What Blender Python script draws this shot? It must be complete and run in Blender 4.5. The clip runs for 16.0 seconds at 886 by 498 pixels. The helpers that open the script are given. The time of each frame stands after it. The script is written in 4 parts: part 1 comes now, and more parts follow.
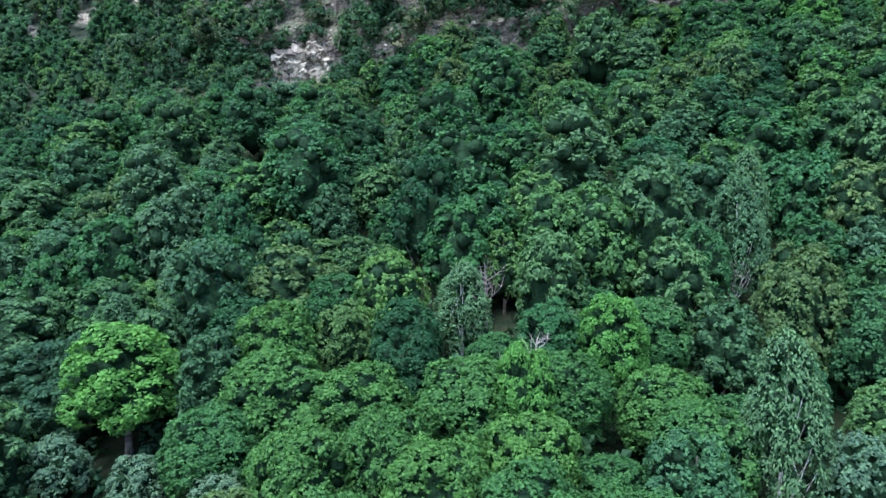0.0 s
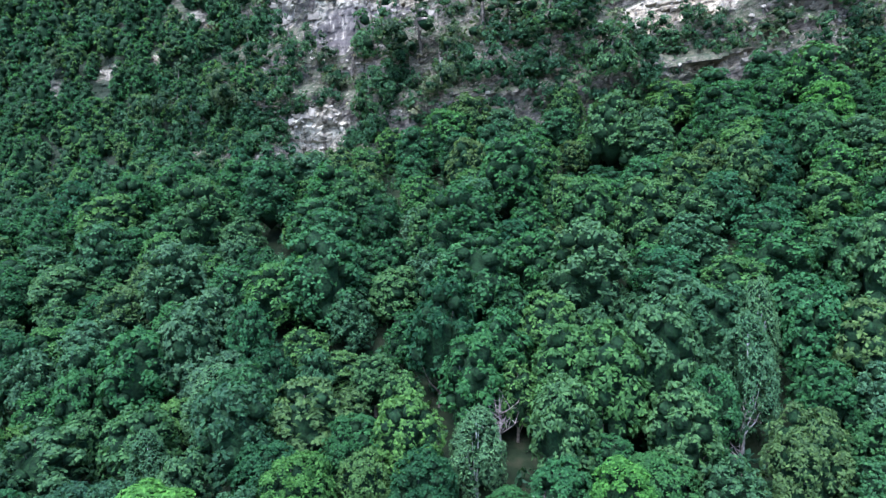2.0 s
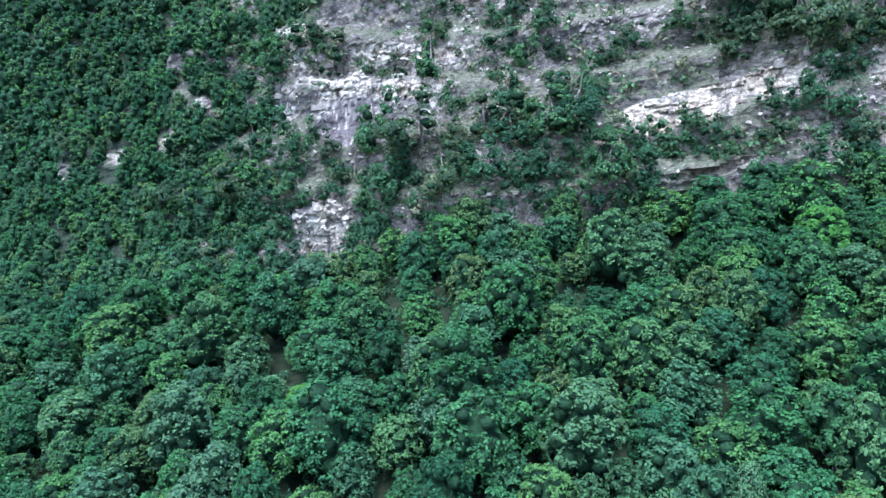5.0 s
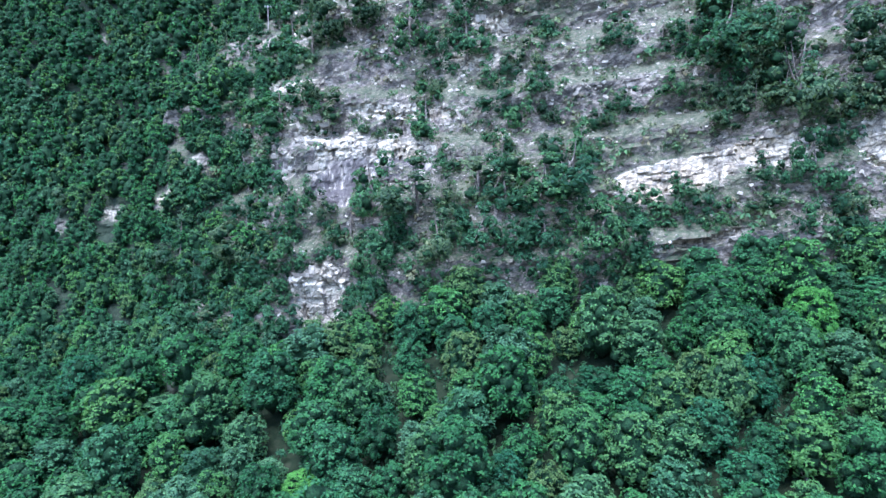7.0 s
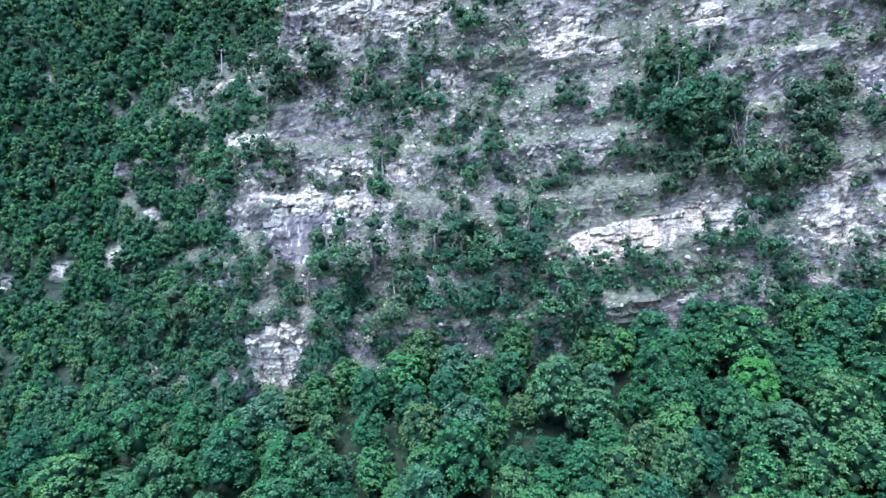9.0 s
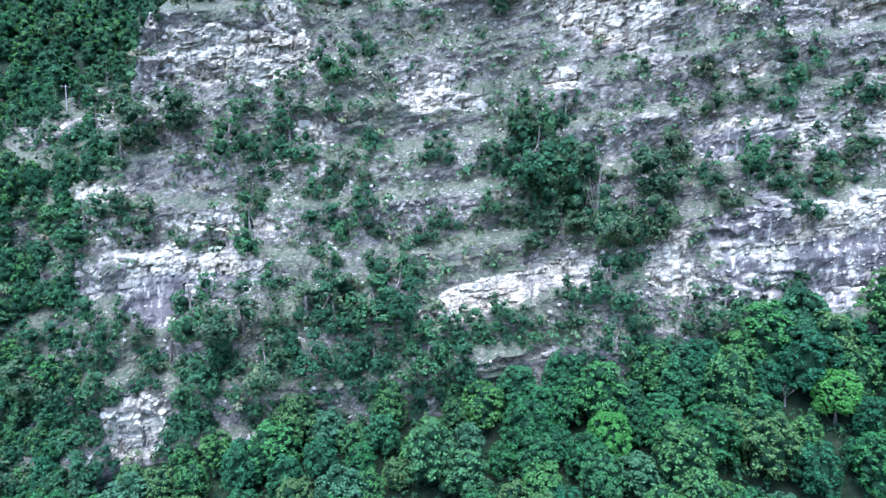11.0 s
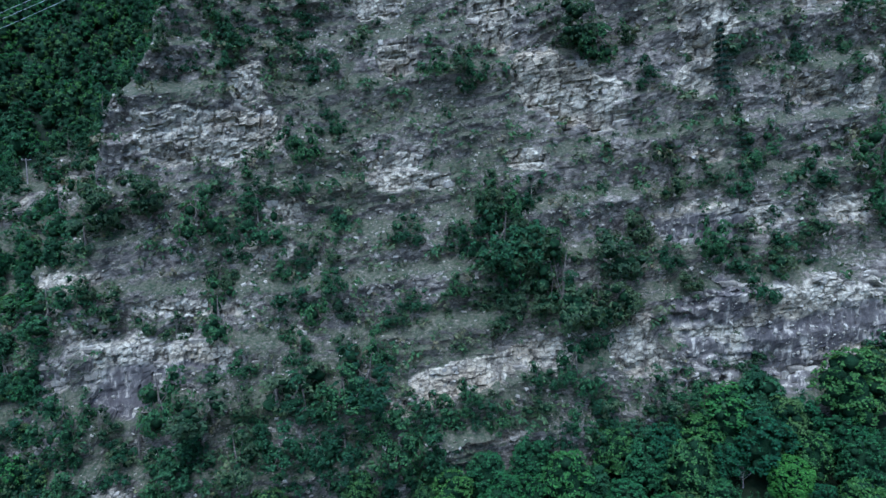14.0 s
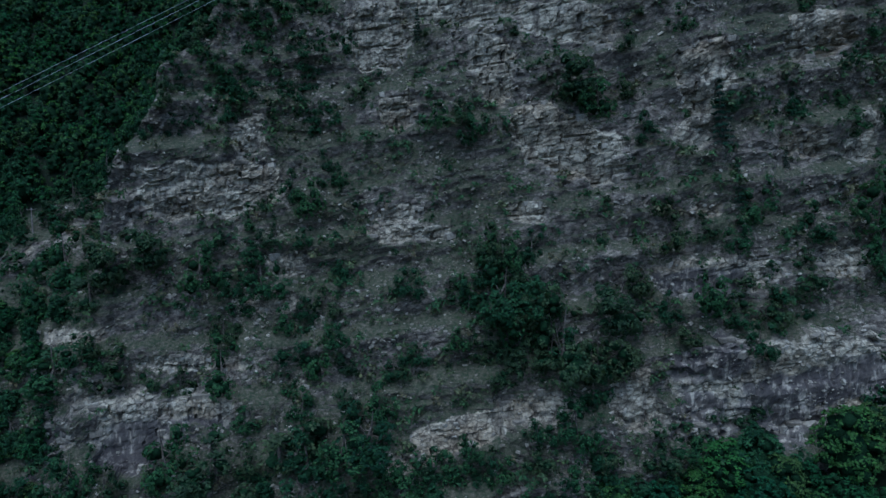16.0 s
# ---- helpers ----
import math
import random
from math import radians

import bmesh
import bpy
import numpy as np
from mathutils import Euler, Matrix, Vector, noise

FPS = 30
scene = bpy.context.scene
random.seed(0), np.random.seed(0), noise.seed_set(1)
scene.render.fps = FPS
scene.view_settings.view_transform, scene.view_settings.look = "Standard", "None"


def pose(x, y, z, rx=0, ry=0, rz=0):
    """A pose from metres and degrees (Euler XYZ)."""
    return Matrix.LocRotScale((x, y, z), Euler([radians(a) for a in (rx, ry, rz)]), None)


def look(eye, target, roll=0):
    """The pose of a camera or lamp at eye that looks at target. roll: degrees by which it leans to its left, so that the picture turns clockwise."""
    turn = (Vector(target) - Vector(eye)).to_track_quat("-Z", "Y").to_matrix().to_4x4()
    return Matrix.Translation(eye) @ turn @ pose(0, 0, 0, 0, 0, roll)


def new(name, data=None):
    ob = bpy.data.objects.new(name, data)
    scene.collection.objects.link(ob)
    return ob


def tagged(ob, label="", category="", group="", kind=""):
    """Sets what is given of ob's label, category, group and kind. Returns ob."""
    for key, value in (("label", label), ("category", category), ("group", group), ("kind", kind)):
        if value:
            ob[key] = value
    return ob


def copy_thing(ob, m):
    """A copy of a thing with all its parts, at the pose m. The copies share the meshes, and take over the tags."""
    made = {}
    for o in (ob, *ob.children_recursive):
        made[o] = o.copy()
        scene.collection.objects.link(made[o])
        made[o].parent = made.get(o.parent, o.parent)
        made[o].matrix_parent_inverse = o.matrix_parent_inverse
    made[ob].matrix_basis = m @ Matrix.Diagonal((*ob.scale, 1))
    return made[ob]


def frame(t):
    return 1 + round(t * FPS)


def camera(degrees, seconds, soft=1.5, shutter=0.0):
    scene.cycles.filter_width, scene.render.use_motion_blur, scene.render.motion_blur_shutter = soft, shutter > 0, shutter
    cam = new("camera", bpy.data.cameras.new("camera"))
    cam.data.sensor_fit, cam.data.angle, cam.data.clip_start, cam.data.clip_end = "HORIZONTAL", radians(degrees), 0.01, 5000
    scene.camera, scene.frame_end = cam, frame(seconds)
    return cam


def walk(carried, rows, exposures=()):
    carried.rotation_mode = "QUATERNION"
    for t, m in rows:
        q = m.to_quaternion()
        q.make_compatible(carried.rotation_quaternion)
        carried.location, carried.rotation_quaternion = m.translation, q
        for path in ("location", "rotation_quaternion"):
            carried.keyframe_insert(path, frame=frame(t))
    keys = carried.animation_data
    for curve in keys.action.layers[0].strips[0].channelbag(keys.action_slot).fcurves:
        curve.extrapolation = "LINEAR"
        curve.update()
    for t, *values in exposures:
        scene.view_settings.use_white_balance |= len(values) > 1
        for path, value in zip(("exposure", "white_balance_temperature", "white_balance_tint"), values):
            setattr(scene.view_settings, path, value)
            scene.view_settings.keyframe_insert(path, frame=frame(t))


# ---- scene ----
cam = camera(68.2, 16.0)
METRES, EYE, TILT, LEAN, TURN = 100.0, 45.0, -6.5, 0.0, 0.0
ROWS = [
    (0.0, 0.0, 0.0, 0.0, -0.0, 0.0, 0.0),
    (0.5, -0.0021, -0.0043, 0.0291, 0.22, -0.03, -0.08),
    (1.0, -0.0038, -0.0092, 0.0604, 0.49, 0.03, -0.2),
    (1.5, -0.0053, -0.0144, 0.0918, 0.75, 0.11, -0.33),
    (2.0, -0.0054, -0.0163, 0.1225, 0.96, 0.12, -0.42),
    (2.5, -0.0051, -0.0183, 0.1537, 1.11, 0.14, -0.47),
    (3.0, -0.0044, -0.0222, 0.1835, 1.19, 0.2, -0.5),
    (3.5, -0.0036, -0.0259, 0.2141, 1.26, 0.25, -0.51),
    (4.0, -0.0032, -0.029, 0.2449, 1.29, 0.27, -0.5),
    (4.5, -0.0025, -0.0323, 0.2774, 1.3, 0.28, -0.46),
    (5.0, -0.0016, -0.0347, 0.3091, 1.3, 0.29, -0.4),
    (7.5, 0.0031, -0.0509, 0.4722, 0.84, 0.2, -0.06),
    (8.0, 0.0044, -0.0536, 0.5036, -0.06, 0.16, 0.07),
    (10.5, 0.012, -0.0669, 0.6568, -9.61, -0.03, 1.07),
    (11.0, 0.0136, -0.0695, 0.6877, -13.39, -0.19, 1.44),
    (11.5, 0.0134, -0.0725, 0.7197, -15.54, -0.33, 1.69),
    (12.0, 0.0138, -0.0754, 0.7504, -16.11, -0.4, 1.8),
    (12.5, 0.0147, -0.0783, 0.7818, -16.11, -0.45, 1.85),
    (13.0, 0.0157, -0.0813, 0.814, -16.08, -0.56, 1.89),
    (13.5, 0.0165, -0.0845, 0.8447, -16.05, -0.57, 1.95),
    (14.0, 0.017, -0.0876, 0.8749, -16.04, -0.61, 1.98),
    (14.5, 0.0182, -0.0906, 0.9052, -15.99, -0.6, 2.0),
    (15.0, 0.0185, -0.0937, 0.9356, -15.96, -0.61, 2.03),
    (15.5, 0.0204, -0.0976, 0.9661, -15.88, -0.61, 2.05),
    (16.0, 0.0207, -0.1007, 0.994, -15.84, -0.58, 2.04),
]
walk(cam, [(t, pose(0, 0, EYE, TILT, LEAN, TURN) @ pose(METRES * x, METRES * y, METRES * z, 90 + pitch, roll, yaw)) for t, x, y, z, yaw, pitch, roll in ROWS],
     [(0.0, 3.05, 5400, 16), (2.0, 3.15, 5250, 17), (5.0, 3.35, 5000, 18), (8.0, 3.4, 4800, 18), (11.0, 3.4, 4750, 15), (12.0, 3.1, 4750, 13), (12.5, 2.85, 4700, 12), (13.0, 2.55, 4700, 10), (14.0, 1.95, 4650, 8), (15.0, 1.3, 4650, 6), (16.0, 0.6, 4600, 5)])

# ---- light ----
world = bpy.data.worlds.new("sky")
scene.world = world
world.use_nodes = True
wn = world.node_tree
sky = wn.nodes.new("ShaderNodeTexSky")
sky.sky_type = "NISHITA"
sky.sun_disc = False
sky.sun_elevation = radians(66)
sky.sun_rotation = radians(-150)
sky.air_density = 1.2
sky.dust_density = 2.0
wn.links.new(sky.outputs[0], wn.nodes["Background"].inputs[0])
wn.nodes["Background"].inputs[1].default_value = 0.095

sun_data = bpy.data.lights.new("sun", "SUN")
sun_data.energy = 1.9
sun_data.angle = radians(46)
sun_data.color = (1.0, 0.96, 0.9)
sun = new("sun", sun_data)
# high stand-in for bright sky over the valley; the sun is behind the ridge
sun.matrix_world = look((-54, -94, 240), (0, 0, 0))


# ---- noise ----
def lattice(ix, iy, iz):
    h = (ix * 374761393 + iy * 668265263 + iz * 1440662683) & 0x7FFFFFFF
    h = ((h ^ (h >> 13)) * 1274126177) & 0x7FFFFFFF
    h = ((h ^ (h >> 15)) * 1911520717) & 0x7FFFFFFF
    return ((h ^ (h >> 12)) & 0xFFFF) / 32767.5 - 1.0


def vnoise(x, y, z=0.0):
    """Smooth noise in -1..1 on arrays."""
    x, y, z = np.broadcast_arrays(np.asarray(x, float), np.asarray(y, float), np.asarray(z, float))
    ix, iy, iz = (np.floor(a).astype(np.int64) for a in (x, y, z))
    fx, fy, fz = x - ix, y - iy, z - iz
    fx, fy, fz = (f * f * (3 - 2 * f) for f in (fx, fy, fz))
    out = 0.0
    for dx in (0, 1):
        wx = fx if dx else 1 - fx
        for dy in (0, 1):
            wy = fy if dy else 1 - fy
            for dz in (0, 1):
                wz = fz if dz else 1 - fz
                out = out + wx * wy * wz * lattice(ix + dx, iy + dy, iz + dz)
    return out


def fbm(x, y, z=0.0, octaves=4):
    total, size = 0.0, 1.0
    for k in range(octaves):
        total = total + size * vnoise(x * 2 ** k + 17.3 * k, y * 2 ** k + 5.1 * k, z * 2 ** k)
        size *= 0.5
    return total / 1.9


def ease(a, b, v):
    t = np.clip((v - a) / (b - a), 0, 1)
    return t * t * (3 - 2 * t)


# ---- plan of the mountainside ----
def foot_y(x):
    return np.interp(x, (-220, -100, -60, -40, -28, 8, 47, 86, 100, 130, 220), (150, 130, 118, 128, 134, 127, 121, 113, 109, 102, 85))


def foot_z(x):
    return np.interp(x, (-220, -100, -60, -40, -28, 8, 47, 86, 100, 130, 220), (45, 45, 44, 52, 57, 63.5, 68, 72, 77, 82, 90))


def wood_slope(x):
    return np.interp(x, (-140, -60, -25, 5, 25, 50, 100), (0.28, 0.33, 0.37, 0.43, 0.49, 0.47, 0.5))


def ground_z(x, y):
    """Height of the wooded slope below the cliff."""
    far = foot_y(x) - y
    z = foot_z(x) - wood_slope(x) * far - 2.2 * ease(4, 30, far) * (1 - ease(60, 100, far))
    z = np.where(y < 0, foot_z(x) - wood_slope(x) * foot_y(x) + y * 0.04, z)
    return z + 1.1 * fbm(x / 16, y / 16, 3.0) * ease(0, 12, far)


def cliff_edge(z):
    """Where the cliff and its wooded spur end towards the gully."""
    return np.interp(z, (44, 60, 76, 86, 95, 105, 121, 127, 132, 139, 146, 165, 185, 225), (-101, -104, -100, -88, -77, -69, -64, -61, -54, -40, -28, -18, -5, 15)) + 2.0 * vnoise(z / 7, 3.3)


def back_slope(z):
    """The wooded slope beyond the gully."""
    return np.interp(z, (44, 76, 97, 120, 146, 162, 180, 260), (150, 176, 187, 196, 208, 223, 240, 310))


def spur(x, z):
    """The face of the lower spur beside the main wall."""
    return np.interp(z, (45, 61, 85, 93, 108, 120, 132, 150, 200), (124, 138, 151, 154, 161, 178, 192, 206, 240)) + 0.28 * np.maximum(0, -60 - x)


def ragged(x, z):
    """Uneven shifts that all outcrops share: sideways, upward, and of the rim."""
    return 2.0 * fbm(x / 7, z / 5, 50.0), 1.3 * fbm(x / 6, z / 7, 90.0) + 0.45 * vnoise(x / 1.3, z / 1.3, 7.0), 0.34 * fbm(x / 3.2, z / 2.2, 33.0)


def outcrop(x, z, shifts, cx, cz, w, h, tilt=0.0):
    """How far inside a bare outcrop of half width w and half height h: 1 inside, 0 outside; and the height over its middle."""
    u, v = (x - cx) + shifts[0], (z - cz) - tilt * (x - cx)
    d = (np.abs(u / w) ** 3 + np.abs((v + shifts[1]) / h) ** 3) ** (1 / 3) + shifts[2]
    return 1 - ease(0.80, 1.06, d), np.clip(v, -h, h)


def bareness(x, z):
    """Bare rock by its place on the cliff, and how far each wall stands forward to be upright."""
    total, upright = np.zeros_like(np.asarray(x, float)), np.zeros_like(np.asarray(x, float))
    shifts = ragged(x, z)
    broken = 0.35 + 0.9 * ease(-0.35, 0.45, fbm(x / 2.6, z / 2.1, 19.0))
    for spots, strength in ((LOWER_WALLS, 1.0), (UPPER_WALLS, 1.0), (SPURS, 0.52), (FAR_ROCKS, 0.45)):
        for spot in spots:
            inside, v = outcrop(x, z, shifts, *spot)
            if strength < 1:
                inside = inside * broken
            upright = np.where(inside > total, v * inside * strength, upright)
            total = np.maximum(total, inside * strength)
    return total, upright


def dampness(x, z):
    """Dark, wet walls on the cliff's lower side."""
    total = np.zeros_like(np.asarray(x, float))
    shifts = ragged(x, z)
    for spot in WET:
        total = np.maximum(total, outcrop(x, z, shifts, *spot)[0])
    return np.clip(total, 0, 1)


# centre x, centre z, half width, half height, tilt
LOWER_WALLS = [
    (42, 89.0, 11, 3.4, 0.22), (58, 94.0, 9, 3.0, 0.14), (46, 77.8, 8.3, 1.0, 0.17), (27.7, 84.5, 3, 2.2, 0), (109, 99.5, 24, 11, 0.1),
    (99, 122, 13.5, 4.2, 0.09), (78.4, 96, 5.6, 7, 0.2), (127, 124.5, 7, 2.8, 0.1), (-10, 94.5, 11, 3.3, 0), (-25, 91, 8, 8, 0),
    (-36, 110, 6.8, 1.4, 0.05), (8.8, 98.6, 1.9, 1.2, 0), (36, 131, 10, 2, 0), (8, 124, 6.2, 2.8, 0), (1.9, 115.5, 7.3, 2.6, 0),
    (-12, 104, 12.6, 1.8, -0.07), (-32, 100, 4.2, 1.7, 0.11), (-28, 65, 5.2, 6.0, 0.1),
]
UPPER_WALLS = [
    (-8, 141, 17, 6.7, 0.04), (1.6, 153, 4.0, 5, 0.3), (70.6, 151, 11.5, 7.7, -0.42), (62, 135, 3.9, 2.6, 0), (35.7, 158.7, 4.5, 5.2, 0),
    (32, 177, 7.5, 9, 0.15), (50, 183.4, 13, 3.6, 0), (57, 169, 5, 9, -0.2), (72.7, 179, 9.4, 4.8, -0.19), (97.7, 164.7, 6.6, 9.3, 0.3),
    (95, 152.4, 4.5, 4.5, 0.32), (125, 175, 9, 5.2, 0.11), (134, 152, 4.5, 6.4, 0), (120, 151, 6.7, 3.8, 0), (97, 135.7, 4.2, 1.7, 0.1),
    (33.5, 134.7, 6.3, 2.3, 0), (32, 129.5, 3.8, 1.8, 0),
]
SPURS = [
    (-54, 62, 3, 4.5, 0), (-80, 80, 4.5, 2.6, 0.1), (-97, 76, 4, 2.2, 0.35),
    (-32, 101.5, 5, 6, 0.4), (-39, 91, 3.3, 5.5, 0), (-47, 62, 2.6, 3.4, 0), (-7, 62.3, 3.4, 1.7, 0.23), (-46, 128, 9, 2.0, 0.6), (-67, 84, 3.2, 4.5, 0),
    (-59, 92, 3, 3, 0.3),
]
FAR_ROCKS = [(-85.4, 121, 6.5, 8, 0), (-95, 136, 5, 6, 0), (-108, 128, 4, 4, 0), (-76, 130, 4, 5, 0.2)]
WET = [
    (94, 104, 9, 4, 0.12), (112, 98, 12, 4.5, 0.16), (128, 101, 9, 4.5, 0.12), (93, 93, 6, 5, 0.1), (108, 90, 14, 4, 0.1), (-25, 87, 7.5, 6, 0), (-44, 88, 7, 6, 0), (94, 120, 10, 3.4, 0.1), (-12, 91, 9, 2, 0), (-57, 68, 5, 6, 0), (95, 107, 7, 3, 0.1),
]


def rise(x, z):
    """The base line of the cliff: y over (x, z)."""
    dz = z - foot_z(x)
    lean = np.interp(x, (-40, -25, 10, 50, 95, 130), (0.9, 1.0, 1.3, 1.1, 0.62, 0.75))
    cliff = foot_y(x) + lean * np.interp(dz, (-5, 0, 13, 35, 55, 90, 150), (-2, 0, 2.5, 13, 21, 29, 44))
    # the spur beside the main wall stands further back
    beside = ease(-29, np.interp(z, (108, 124), (-52, -36)), x + 1.5 * vnoise(z / 6, 7.7))
    cliff = cliff + (spur(x, z) - cliff) * beside
    edge = cliff_edge(z)
    width = np.interp(z, (50, 90, 115), (12, 8, 7))
    gone = ease(0, 1, (edge - x) / width)
    return cliff + (back_slope(z) - cliff) * gone, 1 - gone


def stair(u, period, tread):
    f = u / period
    f = f - np.floor(f)
    return period * (ease(1 - tread, 1.0, f) - f)


def cells(a, b, seed):
    """One value for each cell of a plane."""
    return lattice(np.floor(a).astype(np.int64), np.floor(b).astype(np.int64), seed)


def face(x, z):
    """The mountainside over (x, z): y, bareness of the rock, and how much it is cliff."""
    base, rocky = rise(x, z)
    bare, upright = bareness(x, z)
    warp = 1.5 * fbm(x / 30, z / 24, 9.0) + 0.35 * vnoise(x / 5, z / 4, 2.0)
    u = z - 0.12 * np.maximum(0, x - 15) - 0.02 * x + warp
    side = x + 0.9 * fbm(x / 6, z / 7, 61.0)
    big = stair(u, 11.0, 0.34) * 0.40 * np.clip(0.7 + 0.7 * vnoise(x / 16, u / 11, 6.0), 0, 1.3)
    mid = stair(u + 1.6 * vnoise(x / 7, z / 9, 1.0), 3.1, 0.4) * 0.42 * np.clip(0.35 + 1.1 * vnoise(x / 6, z / 5, 21.0), 0, 1.2)
    # blocks between joints, each row of them shifted
    layer = np.floor(u / 1.7)
    shift = vnoise(layer * 3.7, 0.5) * 9
    block = cells((side + shift) / 2.3, u / 1.7, 5) * 0.55 + cells((side + 2 * shift) / 0.95, u / 0.75, 8) * 0.26
    column = cells(side / 3.4, u / 7.5, 11) * 0.75 * ease(-0.2, 0.3, vnoise(x / 13, z / 10, 71.0))
    f = (u + 0.5 * vnoise(x / 11, z / 9, 14.0)) / 4.1
    f = f - np.floor(f)
    slot = 0.7 * ease(0.0, 0.05, f) * (1 - ease(0.11, 0.17, f)) * ease(0.1, 0.4, vnoise(x / 6, u / 4.1, 15.0))
    j = (side + shift * 0.4) / 5.1
    j = j - np.floor(j)
    joint = 1.1 * (1 - ease(0.04, 0.11, j)) * ease(-0.05, 0.25, vnoise(x / 10, z / 6, 18.0))
    rib = 1.5 * (1 - np.abs(vnoise(side / 6.5, z / 24, 44.0)) * 2)
    rough = 1.7 * fbm(x / 9, z / 9, 1.0) + 0.45 * fbm(x / 1.7, z / 1.7, 4.0, 3)
    smooth_wall = 1 - 0.65 * dampness(x, z)
    block, joint, slot = block * smooth_wall, joint * smooth_wall, slot * smooth_wall
    loose = big + mid + rough - rib * 0.6
    walls = 0.35 * big - 0.38 * upright + joint + slot + column + 0.8 * block + 0.4 * rough
    y = base + rocky * (loose * (1 - bare) + walls * bare + 0.45 * block * (1 - bare) - 0.2 * bare) + (1 - rocky) * (2.0 * fbm(x / 14, z / 14, 8.0) - 0.3 * upright)
    return y, bare, rocky


# ---- materials ----
def material(name):
    m = bpy.data.materials.new(name)
    m.use_nodes = True
    m.node_tree.nodes.clear()
    return m, m.node_tree.nodes, m.node_tree.links


def node(nodes, kind, **values):
    n = nodes.new(kind)
    for key, value in values.items():
        n.inputs[key.replace("_", " ")].default_value = value
    return n


def ramp(nodes, links, source, stops):
    r = nodes.new("ShaderNodeValToRGB")
    els = r.color_ramp.elements
    while len(els) < len(stops):
        els.new(0.5)
    for el, (place, colour) in zip(els, stops):
        el.position, el.color = place, (*colour, 1)
    links.new(source, r.inputs[0])
    return r.outputs[0]


def mixed(nodes, links, how, factor, a, b):
    m = nodes.new("ShaderNodeMix")
    m.data_type, m.blend_type = "RGBA", how
    for socket, value in ((m.inputs[0], factor), (m.inputs[6], a), (m.inputs[7], b)):
        if hasattr(value, "is_linked"):
            links.new(value, socket)
        else:
            socket.default_value = value if isinstance(value, (int, float)) else (*value, 1)
    return m.outputs[2]


def stone_material():
    m, nodes, links = material("pale_stone")
    co, info, geo = nodes.new("ShaderNodeTexCoord"), nodes.new("ShaderNodeObjectInfo"), nodes.new("ShaderNodeNewGeometry")
    n = node(nodes, "ShaderNodeTexNoise", Scale=1.6, Detail=8.0, Roughness=0.7)
    links.new(co.outputs["Object"], n.inputs[0])
    colour = ramp(nodes, links, n.outputs[0], [(0.3, (0.12, 0.108, 0.086)), (0.5, (0.24, 0.218, 0.172)), (0.7, (0.41, 0.38, 0.305))])
    colour = mixed(nodes, links, "MULTIPLY", 1.0, colour, ramp(nodes, links, info.outputs["Random"], [(0.0, (0.6, 0.57, 0.55)), (1.0, (1, 1, 1))]))
    colour = mixed(nodes, links, "MULTIPLY", 1.0, colour, ramp(nodes, links, geo.outputs["Random Per Island"], [(0.0, (0.4, 0.38, 0.36)), (1.0, (1, 1, 1))]))
    body = node(nodes, "ShaderNodeBsdfPrincipled", Roughness=0.85)
    links.new(colour, body.inputs["Base Color"])
    bump = node(nodes, "ShaderNodeBump", Strength=0.7, Distance=0.15)
    links.new(n.outputs[0], bump.inputs["Height"])
    links.new(bump.outputs[0], body.inputs["Normal"])
    links.new(body.outputs[0], nodes.new("ShaderNodeOutputMaterial").inputs[0])
    return m


def leaf_material(name, tones, shine=0.55, glow=0.35):
    """Leaves: tone by tree and by leaf, part of the light passing through."""
    m, nodes, links = material(name)
    info, geo = nodes.new("ShaderNodeObjectInfo"), nodes.new("ShaderNodeNewGeometry")
    own = nodes.new("ShaderNodeAttribute")
    own.attribute_name = "tone"
    both, part_of = nodes.new("ShaderNodeMath"), nodes.new("ShaderNodeMath")
    part_of.operation = "FRACT"
    links.new(info.outputs["Random"], both.inputs[0])
    links.new(own.outputs["Fac"], both.inputs[1])
    links.new(both.outputs[0], part_of.inputs[0])
    tree = ramp(nodes, links, part_of.outputs[0], tones)
    leaf = ramp(nodes, links, geo.outputs["Random Per Island"], [(0.0, (0.55, 0.58, 0.62)), (0.5, (0.95, 0.95, 0.95)), (1.0, (1.42, 1.36, 1.15))])
    colour = mixed(nodes, links, "MULTIPLY", 1.0, tree, leaf)
    body = node(nodes, "ShaderNodeBsdfPrincipled", Roughness=shine)
    body.inputs["Specular IOR Level"].default_value = 0.05
    links.new(colour, body.inputs["Base Color"])
    through_leaf = nodes.new("ShaderNodeBsdfTranslucent")
    warm = mixed(nodes, links, "MULTIPLY", 1.0, colour, (1.25, 1.35, 0.7))
    links.new(warm, through_leaf.inputs[0])
    mix = node(nodes, "ShaderNodeMixShader", Fac=glow)
    links.new(body.outputs[0], mix.inputs[1])
    links.new(through_leaf.outputs[0], mix.inputs[2])
    out = nodes.new("ShaderNodeOutputMaterial")
    links.new(mix.outputs[0], out.inputs[0])
    return m


